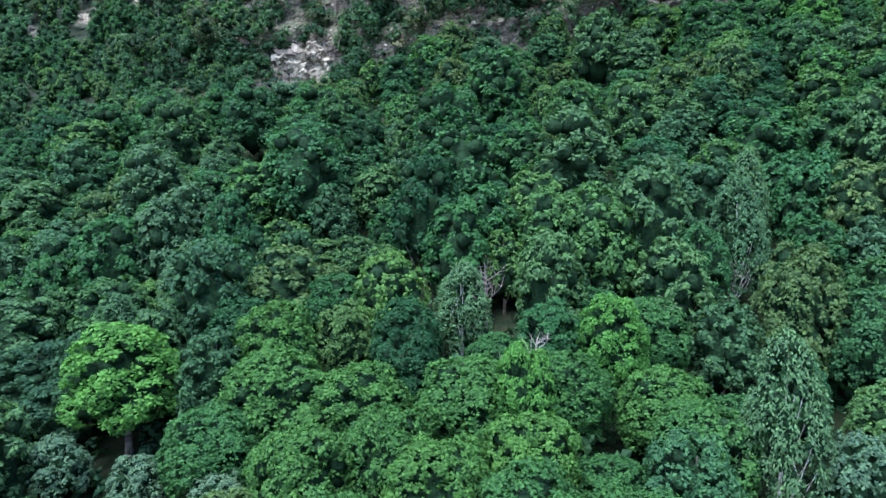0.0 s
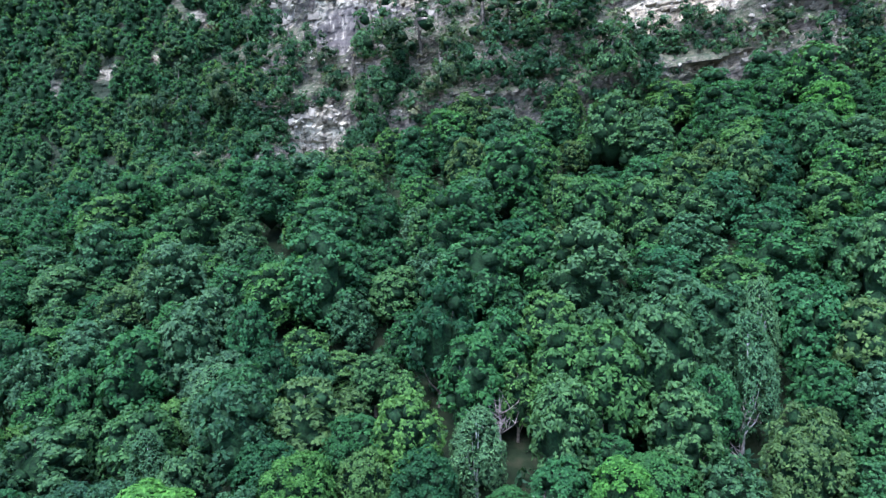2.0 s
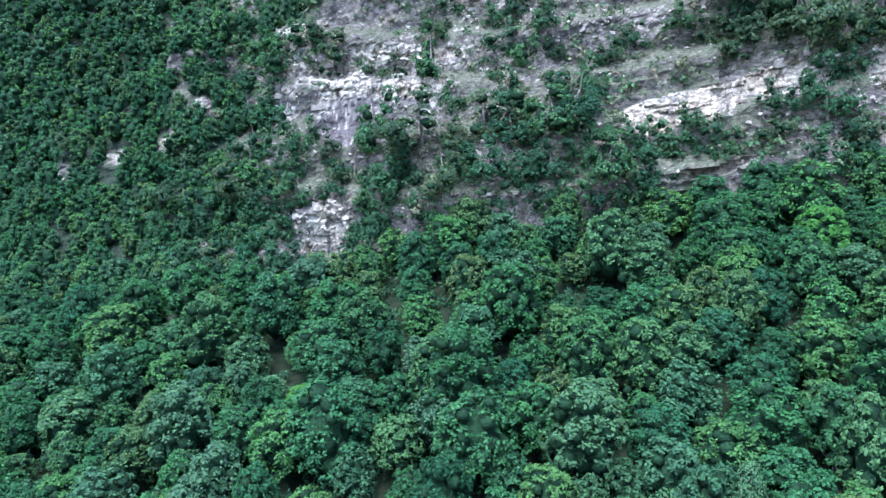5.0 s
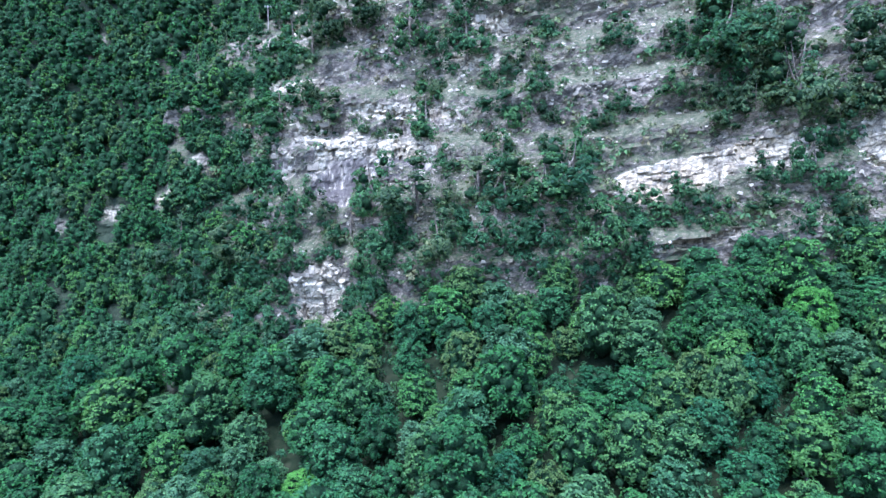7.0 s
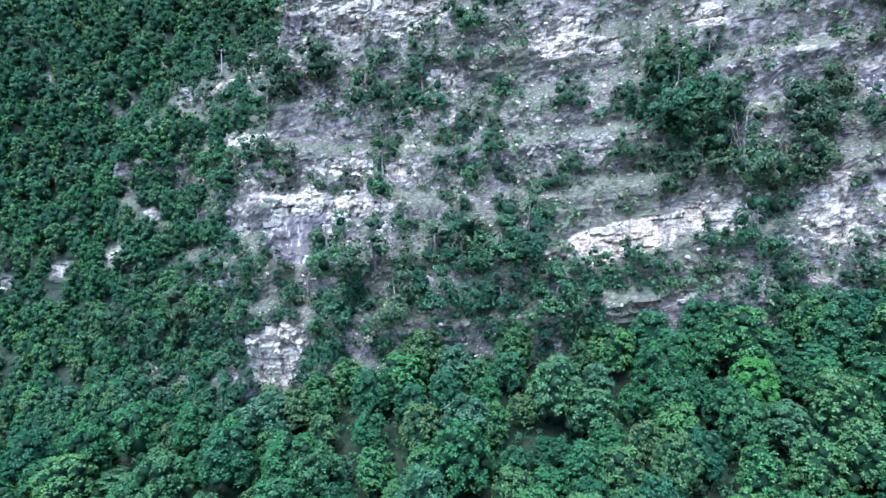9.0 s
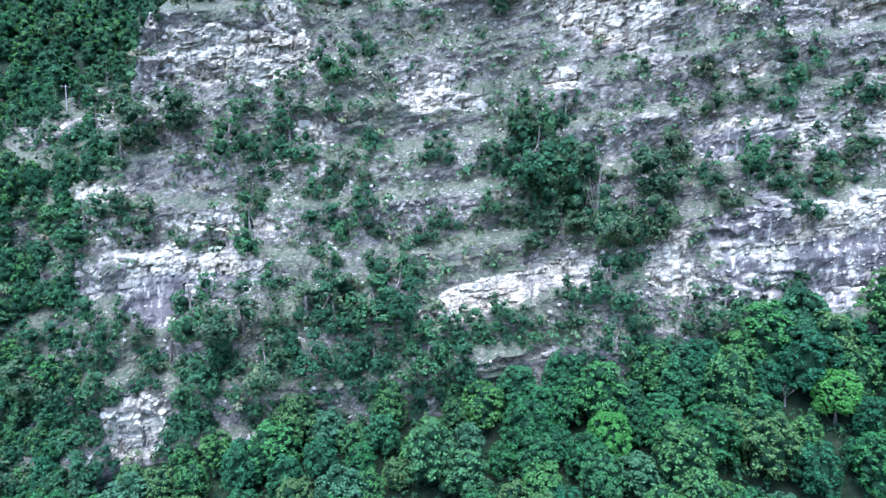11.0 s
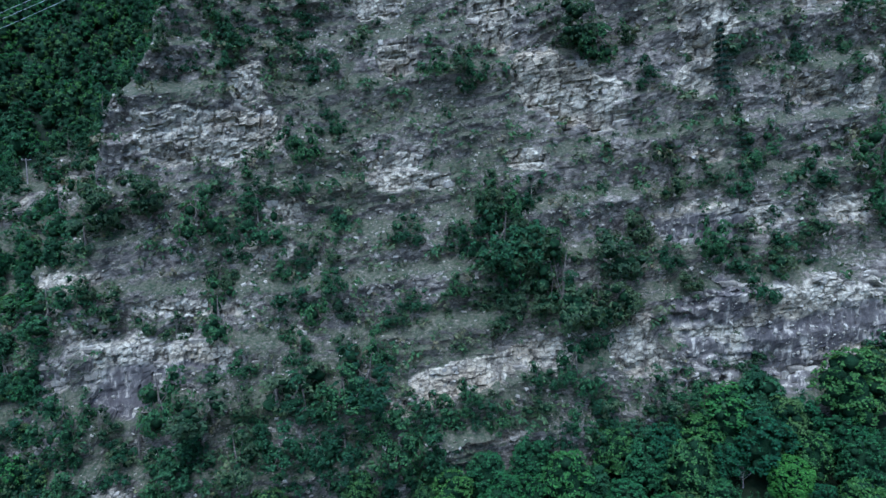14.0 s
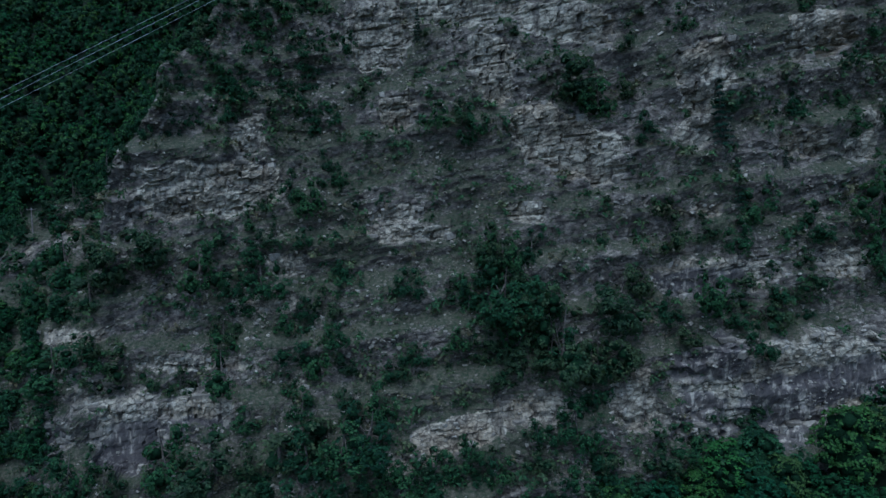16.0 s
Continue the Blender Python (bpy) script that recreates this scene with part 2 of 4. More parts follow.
def bark_material(name, dark, light, scale=3.0, relief=0.03):
    m, nodes, links = material(name)
    co = nodes.new("ShaderNodeTexCoord")
    n = node(nodes, "ShaderNodeTexNoise", Scale=scale, Detail=5.0)
    links.new(co.outputs["Object"], n.inputs[0])
    body = node(nodes, "ShaderNodeBsdfPrincipled", Roughness=0.9)
    body.inputs["Specular IOR Level"].default_value = 0.08
    links.new(ramp(nodes, links, n.outputs[0], [(0.35, dark), (0.7, light)]), body.inputs["Base Color"])
    bump = node(nodes, "ShaderNodeBump", Strength=0.6, Distance=relief)
    links.new(n.outputs[0], bump.inputs["Height"])
    links.new(bump.outputs[0], body.inputs["Normal"])
    links.new(body.outputs[0], nodes.new("ShaderNodeOutputMaterial").inputs[0])
    return m


def mountain_material():
    """Pale layered rock with dark water streaks; turf and soil where the rock is not bare."""
    m, nodes, links = material("mountainside")
    co = nodes.new("ShaderNodeTexCoord")
    geo = nodes.new("ShaderNodeNewGeometry")
    bare = nodes.new("ShaderNodeAttribute")
    bare.attribute_name = "bare"
    damp = nodes.new("ShaderNodeAttribute")
    damp.attribute_name = "damp"

    def scaled(s, **v):
        mp = nodes.new("ShaderNodeMapping")
        mp.inputs["Scale"].default_value = s
        links.new(co.outputs["Object"], mp.inputs[0])
        n = node(nodes, "ShaderNodeTexNoise", **v)
        links.new(mp.outputs[0], n.inputs[0])
        return n.outputs[0]

    grain = scaled((0.6, 0.6, 0.7), Scale=1.0, Detail=9.0, Roughness=0.68)
    streak = scaled((0.7, 0.7, 0.24), Scale=1.0, Detail=6.0, Roughness=0.65)
    broad = scaled((0.06, 0.06, 0.08), Scale=1.0, Detail=4.0)
    runs = scaled((0.50, 0.50, 0.06), Scale=1.0, Detail=5.0, Roughness=0.65)
    wobble = node(nodes, "ShaderNodeTexNoise", Scale=0.6, Detail=5.0)
    links.new(co.outputs["Object"], wobble.inputs[0])
    bent = mixed(nodes, links, "ADD", 1.0, co.outputs["Object"], mixed(nodes, links, "MULTIPLY", 1.0, wobble.outputs[1], (2.6, 2.6, 1.8)))

    def cracks(s, turn, dark, thin):
        mp = nodes.new("ShaderNodeMapping")
        mp.inputs["Scale"].default_value = s
        mp.inputs["Rotation"].default_value = (0, turn, 0)
        links.new(bent, mp.inputs[0])
        v = nodes.new("ShaderNodeTexVoronoi")
        v.feature = "DISTANCE_TO_EDGE"
        v.inputs["Scale"].default_value = 1.0
        links.new(mp.outputs[0], v.inputs[0])
        return ramp(nodes, links, v.outputs["Distance"], [(0.0, dark), (thin * 0.5, tuple(0.5 + 0.5 * c for c in dark)), (thin, (1, 1, 1))])

    # pale broken rock of the bare walls
    pale = ramp(nodes, links, grain, [(0.28, (0.087, 0.076, 0.058)), (0.40, (0.182, 0.163, 0.122)), (0.52, (0.275, 0.25, 0.188)), (0.72, (0.40, 0.37, 0.288))])
    pale = mixed(nodes, links, "MULTIPLY", 0.8, pale, cracks((0.20, 0.20, 0.55), 0.12, (0.14, 0.13, 0.14), 0.07))
    pale = mixed(nodes, links, "MULTIPLY", 0.6, pale, cracks((0.75, 0.75, 0.42), -0.25, (0.25, 0.23, 0.24), 0.09))
    pale = mixed(nodes, links, "MULTIPLY", 0.7, pale, ramp(nodes, links, broad, [(0.38, (0.66, 0.58, 0.50)), (0.56, (1, 1, 1))]))
    pale = mixed(nodes, links, "MULTIPLY", 0.75, pale, ramp(nodes, links, runs, [(0.38, (0.30, 0.29, 0.32)), (0.50, (1, 1, 1))]))
    # older rock between the walls, grey-brown with a violet cast and pale broken edges
    dull = ramp(nodes, links, grain, [(0.30, (0.038, 0.033, 0.030)), (0.45, (0.090, 0.078, 0.066)), (0.58, (0.155, 0.136, 0.110)), (0.70, (0.31, 0.28, 0.225))])
    dull = mixed(nodes, links, "MULTIPLY", 0.7, dull, cracks((0.35, 0.35, 0.9), 0.10, (0.2, 0.18, 0.18), 0.10))
    fresh = ramp(nodes, links, bare.outputs["Fac"], [(0.25, (0, 0, 0)), (0.65, (1, 1, 1))])
    rock = mixed(nodes, links, "MIX", fresh, dull, pale)
    # wet, dark walls with pale runs between
    wet = ramp(nodes, links, streak, [(0.38, (0.20, 0.193, 0.207)), (0.54, (0.36, 0.348, 0.360)), (0.64, (1.1, 1.08, 1.0))])
    calm = ramp(nodes, links, broad, [(0.35, (0.18, 0.166, 0.156)), (0.65, (0.30, 0.276, 0.240))])
    rock = mixed(nodes, links, "MIX", mixed(nodes, links, "MULTIPLY", 1.0, damp.outputs["Fac"], (0.75, 0.75, 0.75)), rock, calm)
    rock = mixed(nodes, links, "MULTIPLY", damp.outputs["Fac"], rock, wet)
    turf_n = scaled((1.3, 1.3, 1.9), Scale=1.0, Detail=9.0, Roughness=0.72)
    turf = ramp(nodes, links, turf_n, [(0.32, (0.010, 0.018, 0.010)), (0.43, (0.024, 0.033, 0.018)), (0.53, (0.047, 0.046, 0.029)), (0.62, (0.080, 0.070, 0.054)), (0.70, (0.15, 0.132, 0.108))])
    # cover: bare walls, rock showing through elsewhere, turf on flatter ground
    nz = nodes.new("ShaderNodeSeparateXYZ")
    links.new(geo.outputs["Normal"], nz.inputs[0])

    def maths(op, a, b):
        k = nodes.new("ShaderNodeMath")
        k.operation = op
        for i, v in enumerate((a, b)):
            if isinstance(v, (int, float)):
                k.inputs[i].default_value = v
            else:
                links.new(v, k.inputs[i])
        return k.outputs[0]

    show = maths("MULTIPLY", maths("SUBTRACT", scaled((0.055, 0.055, 0.075), Scale=1.0, Detail=5.0, Roughness=0.6), 0.5), 3.0)
    show = maths("ADD", show, maths("MULTIPLY", maths("SUBTRACT", scaled((0.6, 0.6, 1.1), Scale=1.0, Detail=9.0, Roughness=0.8), 0.5), 3.4))
    cover = maths("ADD", maths("ADD", maths("MULTIPLY", bare.outputs["Fac"], 1.5), show), maths("MULTIPLY", nz.outputs[2], -0.8))
    cover = maths("ADD", cover, 0.50)
    mask = ramp(nodes, links, cover, [(0.28, (0, 0, 0)), (0.48, (1, 1, 1))])
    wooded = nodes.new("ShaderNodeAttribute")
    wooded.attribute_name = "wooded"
    # leaf litter with the shade under the crowns put into its colour
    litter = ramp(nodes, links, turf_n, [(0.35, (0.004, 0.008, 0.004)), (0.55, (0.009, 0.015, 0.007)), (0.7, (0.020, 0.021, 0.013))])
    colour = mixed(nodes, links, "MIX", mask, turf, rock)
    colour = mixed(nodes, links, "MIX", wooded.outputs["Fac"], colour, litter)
    body = node(nodes, "ShaderNodeBsdfPrincipled", Roughness=0.85)
    body.inputs["Specular IOR Level"].default_value = 0.12
    links.new(colour, body.inputs["Base Color"])
    bump = node(nodes, "ShaderNodeBump", Strength=0.6, Distance=0.35)
    links.new(mixed(nodes, links, "ADD", 1.0, grain, turf_n), bump.inputs["Height"])
    links.new(bump.outputs[0], body.inputs["Normal"])
    links.new(body.outputs[0], nodes.new("ShaderNodeOutputMaterial").inputs[0])
    return m


def floor_material():
    m, nodes, links = material("woodland_floor_with_shade")
    co = nodes.new("ShaderNodeTexCoord")
    n = node(nodes, "ShaderNodeTexNoise", Scale=0.6, Detail=9.0, Roughness=0.7)
    links.new(co.outputs["Object"], n.inputs[0])
    body = node(nodes, "ShaderNodeBsdfPrincipled", Roughness=0.95)
    body.inputs["Specular IOR Level"].default_value = 0.05
    # soil colour taken down to near-black, so that it holds the trees' shade
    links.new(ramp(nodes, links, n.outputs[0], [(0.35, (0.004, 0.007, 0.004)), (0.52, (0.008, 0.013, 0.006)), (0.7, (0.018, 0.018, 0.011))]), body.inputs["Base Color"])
    bump = node(nodes, "ShaderNodeBump", Strength=0.8, Distance=0.3)
    links.new(n.outputs[0], bump.inputs["Height"])
    links.new(bump.outputs[0], body.inputs["Normal"])
    links.new(body.outputs[0], nodes.new("ShaderNodeOutputMaterial").inputs[0])
    return m


MAT_MOUNTAIN = mountain_material()
MAT_SHADED_FLOOR = floor_material()
MAT_STONE = stone_material()
MAT_BARK = bark_material("bark", (0.035, 0.03, 0.025), (0.13, 0.115, 0.095))
MAT_BIRCH_BARK = bark_material("birch_bark", (0.10, 0.10, 0.09), (0.50, 0.49, 0.46))
# near-black green for crown interiors, with their shade put into the colour
MAT_CROWN_SHADE = bark_material("crown_shade", (0.003, 0.009, 0.004), (0.010, 0.029, 0.010), 4.0, 0.35)
MAT_METAL = bark_material("weathered_metal", (0.30, 0.31, 0.32), (0.45, 0.46, 0.47))
MAT_DEAD = bark_material("dead_wood", (0.09, 0.075, 0.07), (0.22, 0.195, 0.18))
LEAF_BROAD = leaf_material("broad_leaves", [(0.0, (0.012, 0.040, 0.017)), (0.16, (0.026, 0.078, 0.024)), (0.32, (0.016, 0.054, 0.026)), (0.48, (0.044, 0.098, 0.024)), (0.62, (0.036, 0.075, 0.040)), (0.75, (0.022, 0.070, 0.026)), (0.88, (0.046, 0.076, 0.026)), (1.0, (0.034, 0.096, 0.026))])
LEAF_CHESTNUT = leaf_material("chestnut_leaves", [(0.0, (0.018, 0.056, 0.018)), (0.3, (0.034, 0.086, 0.020)), (0.6, (0.022, 0.066, 0.022)), (1.0, (0.036, 0.090, 0.020))])
LEAF_LIME = leaf_material("young_leaves", [(0.0, (0.038, 0.108, 0.022)), (1.0, (0.048, 0.124, 0.024))])
LEAF_BIRCH = leaf_material("birch_leaves", [(0.0, (0.042, 0.094, 0.048)), (1.0, (0.056, 0.112, 0.052))])
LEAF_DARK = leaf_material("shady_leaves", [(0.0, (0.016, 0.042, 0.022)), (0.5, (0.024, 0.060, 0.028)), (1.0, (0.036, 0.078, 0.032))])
LEAF_OLIVE = leaf_material("olive_leaves", [(0.0, (0.028, 0.050, 0.028)), (0.5, (0.038, 0.060, 0.030)), (1.0, (0.050, 0.070, 0.036))])
LEAF_NEEDLE = leaf_material("needles", [(0.0, (0.012, 0.034, 0.022)), (1.0, (0.02, 0.045, 0.026))], glow=0.1)
LEAF_SCRUB = leaf_material("scrub_leaves", [(0.0, (0.020, 0.048, 0.022)), (0.45, (0.036, 0.070, 0.030)), (0.75, (0.055, 0.072, 0.036)), (1.0, (0.080, 0.070, 0.046))], glow=0.15)
LEAF_SILVER = leaf_material("silver_leaves", [(0.0, (0.042, 0.084, 0.050)), (1.0, (0.060, 0.106, 0.062))])


# ---- building helpers ----
def raw_mesh(name, verts, faces_flat, corners, mat, smooth=False):
    """A mesh from arrays of points and of faces with the same number of corners each."""
    me = bpy.data.meshes.new(name)
    n = len(faces_flat) // corners
    me.vertices.add(len(verts))
    me.vertices.foreach_set("co", np.asarray(verts, np.float32).ravel())
    me.loops.add(n * corners)
    me.loops.foreach_set("vertex_index", np.asarray(faces_flat, np.int32))
    me.polygons.add(n)
    me.polygons.foreach_set("loop_start", np.arange(0, n * corners, corners, dtype=np.int32))
    me.polygons.foreach_set("use_smooth", np.full(n, smooth))
    me.update(calc_edges=True)
    for each in (mat if isinstance(mat, (list, tuple)) else [mat]):
        me.materials.append(each)
    return me


def mark_crown_shade(me, leaf_points):
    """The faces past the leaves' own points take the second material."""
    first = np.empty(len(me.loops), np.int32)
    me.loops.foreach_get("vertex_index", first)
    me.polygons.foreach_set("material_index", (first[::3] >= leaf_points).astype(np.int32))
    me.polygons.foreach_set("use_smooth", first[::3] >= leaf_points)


def part(name, me, parent, label=""):
    ob = new(name, me)
    ob.parent = parent
    return tagged(ob, label)


# ---- mountainside ----
def spaced(*runs):
    """Places along a line: (start, end, step) runs joined."""
    out = [np.arange(a, b, s) for a, b, s in runs]
    return np.concatenate(out + [np.array([runs[-1][1]])])


def grid_faces(rows, cols):
    a = (np.arange(rows - 1)[:, None] * cols + np.arange(cols - 1)[None, :]).ravel()
    return np.stack([a, a + 1, a + cols + 1, a + cols], 1).ravel()


def sheet(name, x, y, z, bare, damp, label, category, mat=MAT_MOUNTAIN, smooth=True, wooded=0.0):
    rows, cols = x.shape
    wooded = np.broadcast_to(wooded, x.shape)
    me = raw_mesh(name, np.stack([x, y, z], -1).reshape(-1, 3), grid_faces(rows, cols), 4, mat, smooth)
    for key, values in (("bare", bare), ("damp", damp), ("wooded", wooded)):
        a = me.attributes.new(key, "FLOAT", "POINT")
        a.data.foreach_set("value", np.asarray(values, np.float32).ravel())
    return tagged(new(name, me), label, category, kind="structure")


XS = spaced((-1500, -220, 80), (-220, -110, 2.0), (-110, -50, 0.8), (-50, 142, 0.44), (142, 230, 3.0), (230, 1500, 80))
near = spaced((-1500, -60, 90), (-60, 20, 5), (20, 130, 3.0))
# the slope from the valley up to the foot of the cliff
FX, ROW = np.meshgrid(XS, near)
FY = np.where(ROW > 20, 20 + (ROW - 20) / 110 * (foot_y(FX) - 20), ROW)
FZ = ground_z(FX, FY)
sheet("ground", FX, FY, FZ, np.zeros_like(FX), np.zeros_like(FX), "steep woodland floor of soil, litter and turf, tree shade in its colour", "hillside", MAT_SHADED_FLOOR)
# the cliff and the upper slopes
LEVEL = spaced((0, 118, 0.42), (118, 175, 2.5))
CX, CL = np.meshgrid(XS, LEVEL)
CZ = CL + foot_z(CX)
CY, CB, CR = face(CX, CZ)
at_foot = ease(0, 4, CL)
CY = foot_y(CX) * (1 - at_foot) + CY * at_foot
CZ = CZ - 0.12 * (1 - at_foot)
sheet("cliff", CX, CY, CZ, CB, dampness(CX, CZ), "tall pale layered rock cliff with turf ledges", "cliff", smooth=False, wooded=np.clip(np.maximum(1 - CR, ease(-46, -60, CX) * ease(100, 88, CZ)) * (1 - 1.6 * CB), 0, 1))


def on_cliff(x, z):
    """y, bareness and cliff share at (x, z), from the built sheet."""
    i = int(np.argmin(np.abs(XS - x)))
    level = z - float(foot_z(x))
    return tuple(float(np.interp(level, LEVEL, a[:, i])) for a in (CY, CB, CR))


def on_face(x, z):
    return on_cliff(x, z)[0]


# the plateau behind the cliff's top
last_y, last_z = CY[-1], CZ[-1]
PX = np.stack([XS] * 4)
PY = np.stack([last_y, last_y + 40, last_y + 200, last_y + 1500])
PZ = np.stack([last_z, last_z + 25, last_z + 60, last_z + 80])
sheet("mountain_top", PX, PY, PZ, np.zeros_like(PX), np.zeros_like(PX), "wooded shoulder above the cliff", "hillside")


# ---- trees ----
def leaf_cards(rng, centres, normals, length, width, along=None):
    """Folded leaves: four points and two triangles each."""
    n = len(centres)
    normals = normals / np.linalg.norm(normals, axis=1)[:, None]
    side = np.cross(normals, rng.normal(size=(n, 3)) if along is None else along)
    side /= np.linalg.norm(side, axis=1)[:, None] + 1e-9
    along = np.cross(side, normals)
    size = rng.uniform(0.7, 1.3, (n, 1))
    a = centres + along * length * size * 0.5
    b = centres - along * length * size * 0.5
    droop = normals * (-0.22 * width) * size
    c = centres + side * width * size * 0.5 + droop
    d = centres - side * width * size * 0.5 + droop
    verts = np.stack([a, c, b, d], 1).reshape(-1, 3)
    i = np.arange(n)[:, None] * 4
    faces = np.concatenate([i + 0, i + 1, i + 2, i + 0, i + 2, i + 3], 1).ravel()
    return verts, faces


def tube(points, radii, sides=6):
    """A tapered limb along points."""
    points = np.asarray(points, float)
    verts, faces = [], []
    for k, (p, r) in enumerate(zip(points, radii)):
        d = points[min(k + 1, len(points) - 1)] - points[max(k - 1, 0)]
        d = d / (np.linalg.norm(d) + 1e-9)
        s = np.cross(d, (0.31, 0.95, 0.1))
        s /= np.linalg.norm(s) + 1e-9
        q = np.cross(d, s)
        for j in range(sides):
            w = 2 * math.pi * j / sides
            verts.append(p + r * (math.cos(w) * s + math.sin(w) * q))
    for k in range(len(points) - 1):
        for j in range(sides):
            a, b = k * sides + j, k * sides + (j + 1) % sides
            faces += [a, b, b + sides, a + sides]
    return np.array(verts), np.array(faces)


def joined(pieces):
    verts, faces, base = [], [], 0
    for v, f in pieces:
        verts.append(v)
        faces.append(f + base)
        base += len(v)
    return np.concatenate(verts), np.concatenate(faces)


def limbs(rng, ends, height, thick, fork=0.35):
    """A trunk with limbs that reach towards the given ends."""
    bend = rng.uniform(-0.4, 0.4, 2)
    path = [(bend[0] * s * s, bend[1] * s * s, height * 0.85 * s) for s in (-0.12, 0.1, 0.35, 0.65, 1.0)]
    pieces = [tube(path, [thick * 1.5, thick, thick * 0.8, thick * 0.5, thick * 0.15], 7)]
    for e in ends:
        s = rng.uniform(fork, 0.8)
        root = np.array((bend[0] * s * s, bend[1] * s * s, height * 0.85 * s))
        e = np.asarray(e)
        mid = root * 0.5 + e * 0.5 + np.array((0, 0, -0.06 * height))
        r = thick * 0.42
        pieces.append(tube([root, mid, e], [r, r * 0.6, r * 0.15], 5))
    return joined(pieces)


def ball_points():
    """The points and faces of a twenty-sided ball."""
    bm = bmesh.new()
    bmesh.ops.create_icosphere(bm, subdivisions=1, radius=1.0)
    points = np.array([v.co[:] for v in bm.verts])
    corners = np.array([[v.index for v in f.verts] for f in bm.faces]).ravel()
    bm.free()
    return points, corners


BALL, BALL_FACES = ball_points()


def lobes_for(rng, radius, height, low, count, small, wild, cone):
    """Bulges of a crown: centre and radius each, spread unevenly over an egg-shaped hull."""
    out = []
    mid = low + (height - low) * 0.46
    tall = (height - low) * 0.54
    if wild:
        # a loose, lopsided plant: bulges heaped at random round a few leading stems
        stems = rng.normal(size=(4, 2)) * radius * 0.42
        for k in range(count):
            r = radius * rng.uniform(0.22, 0.46)
            x, y = stems[k % 4] + rng.normal(size=2) * radius * 0.26
            top = height * (1 - 0.30 * (k % 4)) * math.exp(-0.35 * (x * x + y * y) / radius ** 2)
            out.append((np.array((x, y, low + r * 0.5 + max(top - low - r, 0.1) * rng.random() ** 0.7)), r))
        return out
    for k in range(count):
        up = 1 - 1.62 * (k + 0.5) / count
        turn = k * 2.39996 + rng.uniform(-0.45, 0.45)
        flat = math.sqrt(max(0, 1 - up * up)) ** 0.8
        flat *= 1 - cone * max(up, 0)
        r = radius * small * rng.uniform(0.72, 1.28)
        reach = rng.uniform(0.86, 1.04)
        c = np.array((math.cos(turn) * flat * (radius - r) * reach, math.sin(turn) * flat * (radius - r) * reach, mid + up * (tall - r) * reach))
        out.append((c, r))
    return out


def broad_crown(rng, radius, height, low, count, leaves, size, cored=True, small=0.36, hanging=False, wild=False):
    """Rosettes of leaves over the bulges of a crown: points, faces and how many points are leaves; and where the limbs end."""
    lobes = lobes_for(rng, radius, height, low, count, small, wild, 0.5 if hanging else 0.0)
    centre = np.array((0, 0, low + (height - low) * 0.42))
    lc, lr = np.array([l[0] for l in lobes]), np.array([l[1] for l in lobes])
    each = 7 if leaves > 1500 else 5
    want = max(leaves // each, 4)
    pick = rng.choice(len(lobes), want * 4, p=lr ** 2 / (lr ** 2).sum())
    out = lc[pick] - centre
    out /= np.linalg.norm(out, axis=1)[:, None] + 1e-6
    d = rng.normal(size=(len(pick), 3)) + 0.7 * out + np.array((0, 0, 0.35))
    d /= np.linalg.norm(d, axis=1)[:, None]
    lump = 1 + 0.16 * vnoise(d[:, 0] * 2.4 + pick, d[:, 1] * 2.4, d[:, 2] * 2.4)
    p = lc[pick] + d * (lr[pick] * lump * (1.03 - (0.6 if hanging else 0.25 if wild else 0.18) * rng.random(len(pick)) ** 2))[:, None]
    # none inside a neighbouring bulge
    inside = (np.linalg.norm(p[:, None, :] - lc[None], axis=2) < 0.84 * lr[None]).any(1)
    keep = np.nonzero(~inside)[0][:want]
    p, d = p[keep], d[keep]
    n = len(p)
    face_on = d + np.array((0, 0, 0.35)) + rng.normal(size=(n, 3)) * 0.22
    face_on /= np.linalg.norm(face_on, axis=1)[:, None]
    a = np.cross(face_on, rng.normal(size=(n, 3)))
    a /= np.linalg.norm(a, axis=1)[:, None]
    b = np.cross(face_on, a)
    w = (np.arange(each)[None, :] + rng.uniform(-0.3, 0.3, (n, each))) * (2 * math.pi / each)
    ray = np.cos(w)[..., None] * a[:, None] + np.sin(w)[..., None] * b[:, None]
    normal = face_on[:, None] * 0.9 + ray * 0.42 + rng.normal(size=ray.shape) * 0.38
    if hanging:
        spot = p[:, None] + ray * size * 0.7 - np.array((0, 0, 1.0)) * (np.arange(each) * 0.5 * size * rng.uniform(0.5, 1.2, (n, 1)))[..., None]
        ray = ray * 0.35 - np.array((0, 0, 1.0))
        normal = d[:, None] + rng.normal(size=ray.shape) * 0.4
    else:
        spot = p[:, None] + ray * size * 0.52 * rng.uniform(0.7, 1.5, (n, each, 1)) - face_on[:, None] * size * 0.12 + rng.normal(size=ray.shape) * size * 0.14
    v, f = leaf_cards(rng, spot.reshape(-1, 3), normal.reshape(-1, 3), size, size * (0.5 if hanging else 0.66), ray.reshape(-1, 3))
    count_leaves = len(v)
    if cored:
        # inner mass closing the crown: balls whose near-black colour stands for its shade
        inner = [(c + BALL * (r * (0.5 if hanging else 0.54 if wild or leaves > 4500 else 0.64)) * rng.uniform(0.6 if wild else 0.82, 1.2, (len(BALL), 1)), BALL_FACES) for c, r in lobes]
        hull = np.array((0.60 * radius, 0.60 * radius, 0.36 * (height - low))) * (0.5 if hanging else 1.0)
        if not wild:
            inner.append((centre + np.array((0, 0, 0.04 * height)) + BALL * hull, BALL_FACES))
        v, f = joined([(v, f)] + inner)
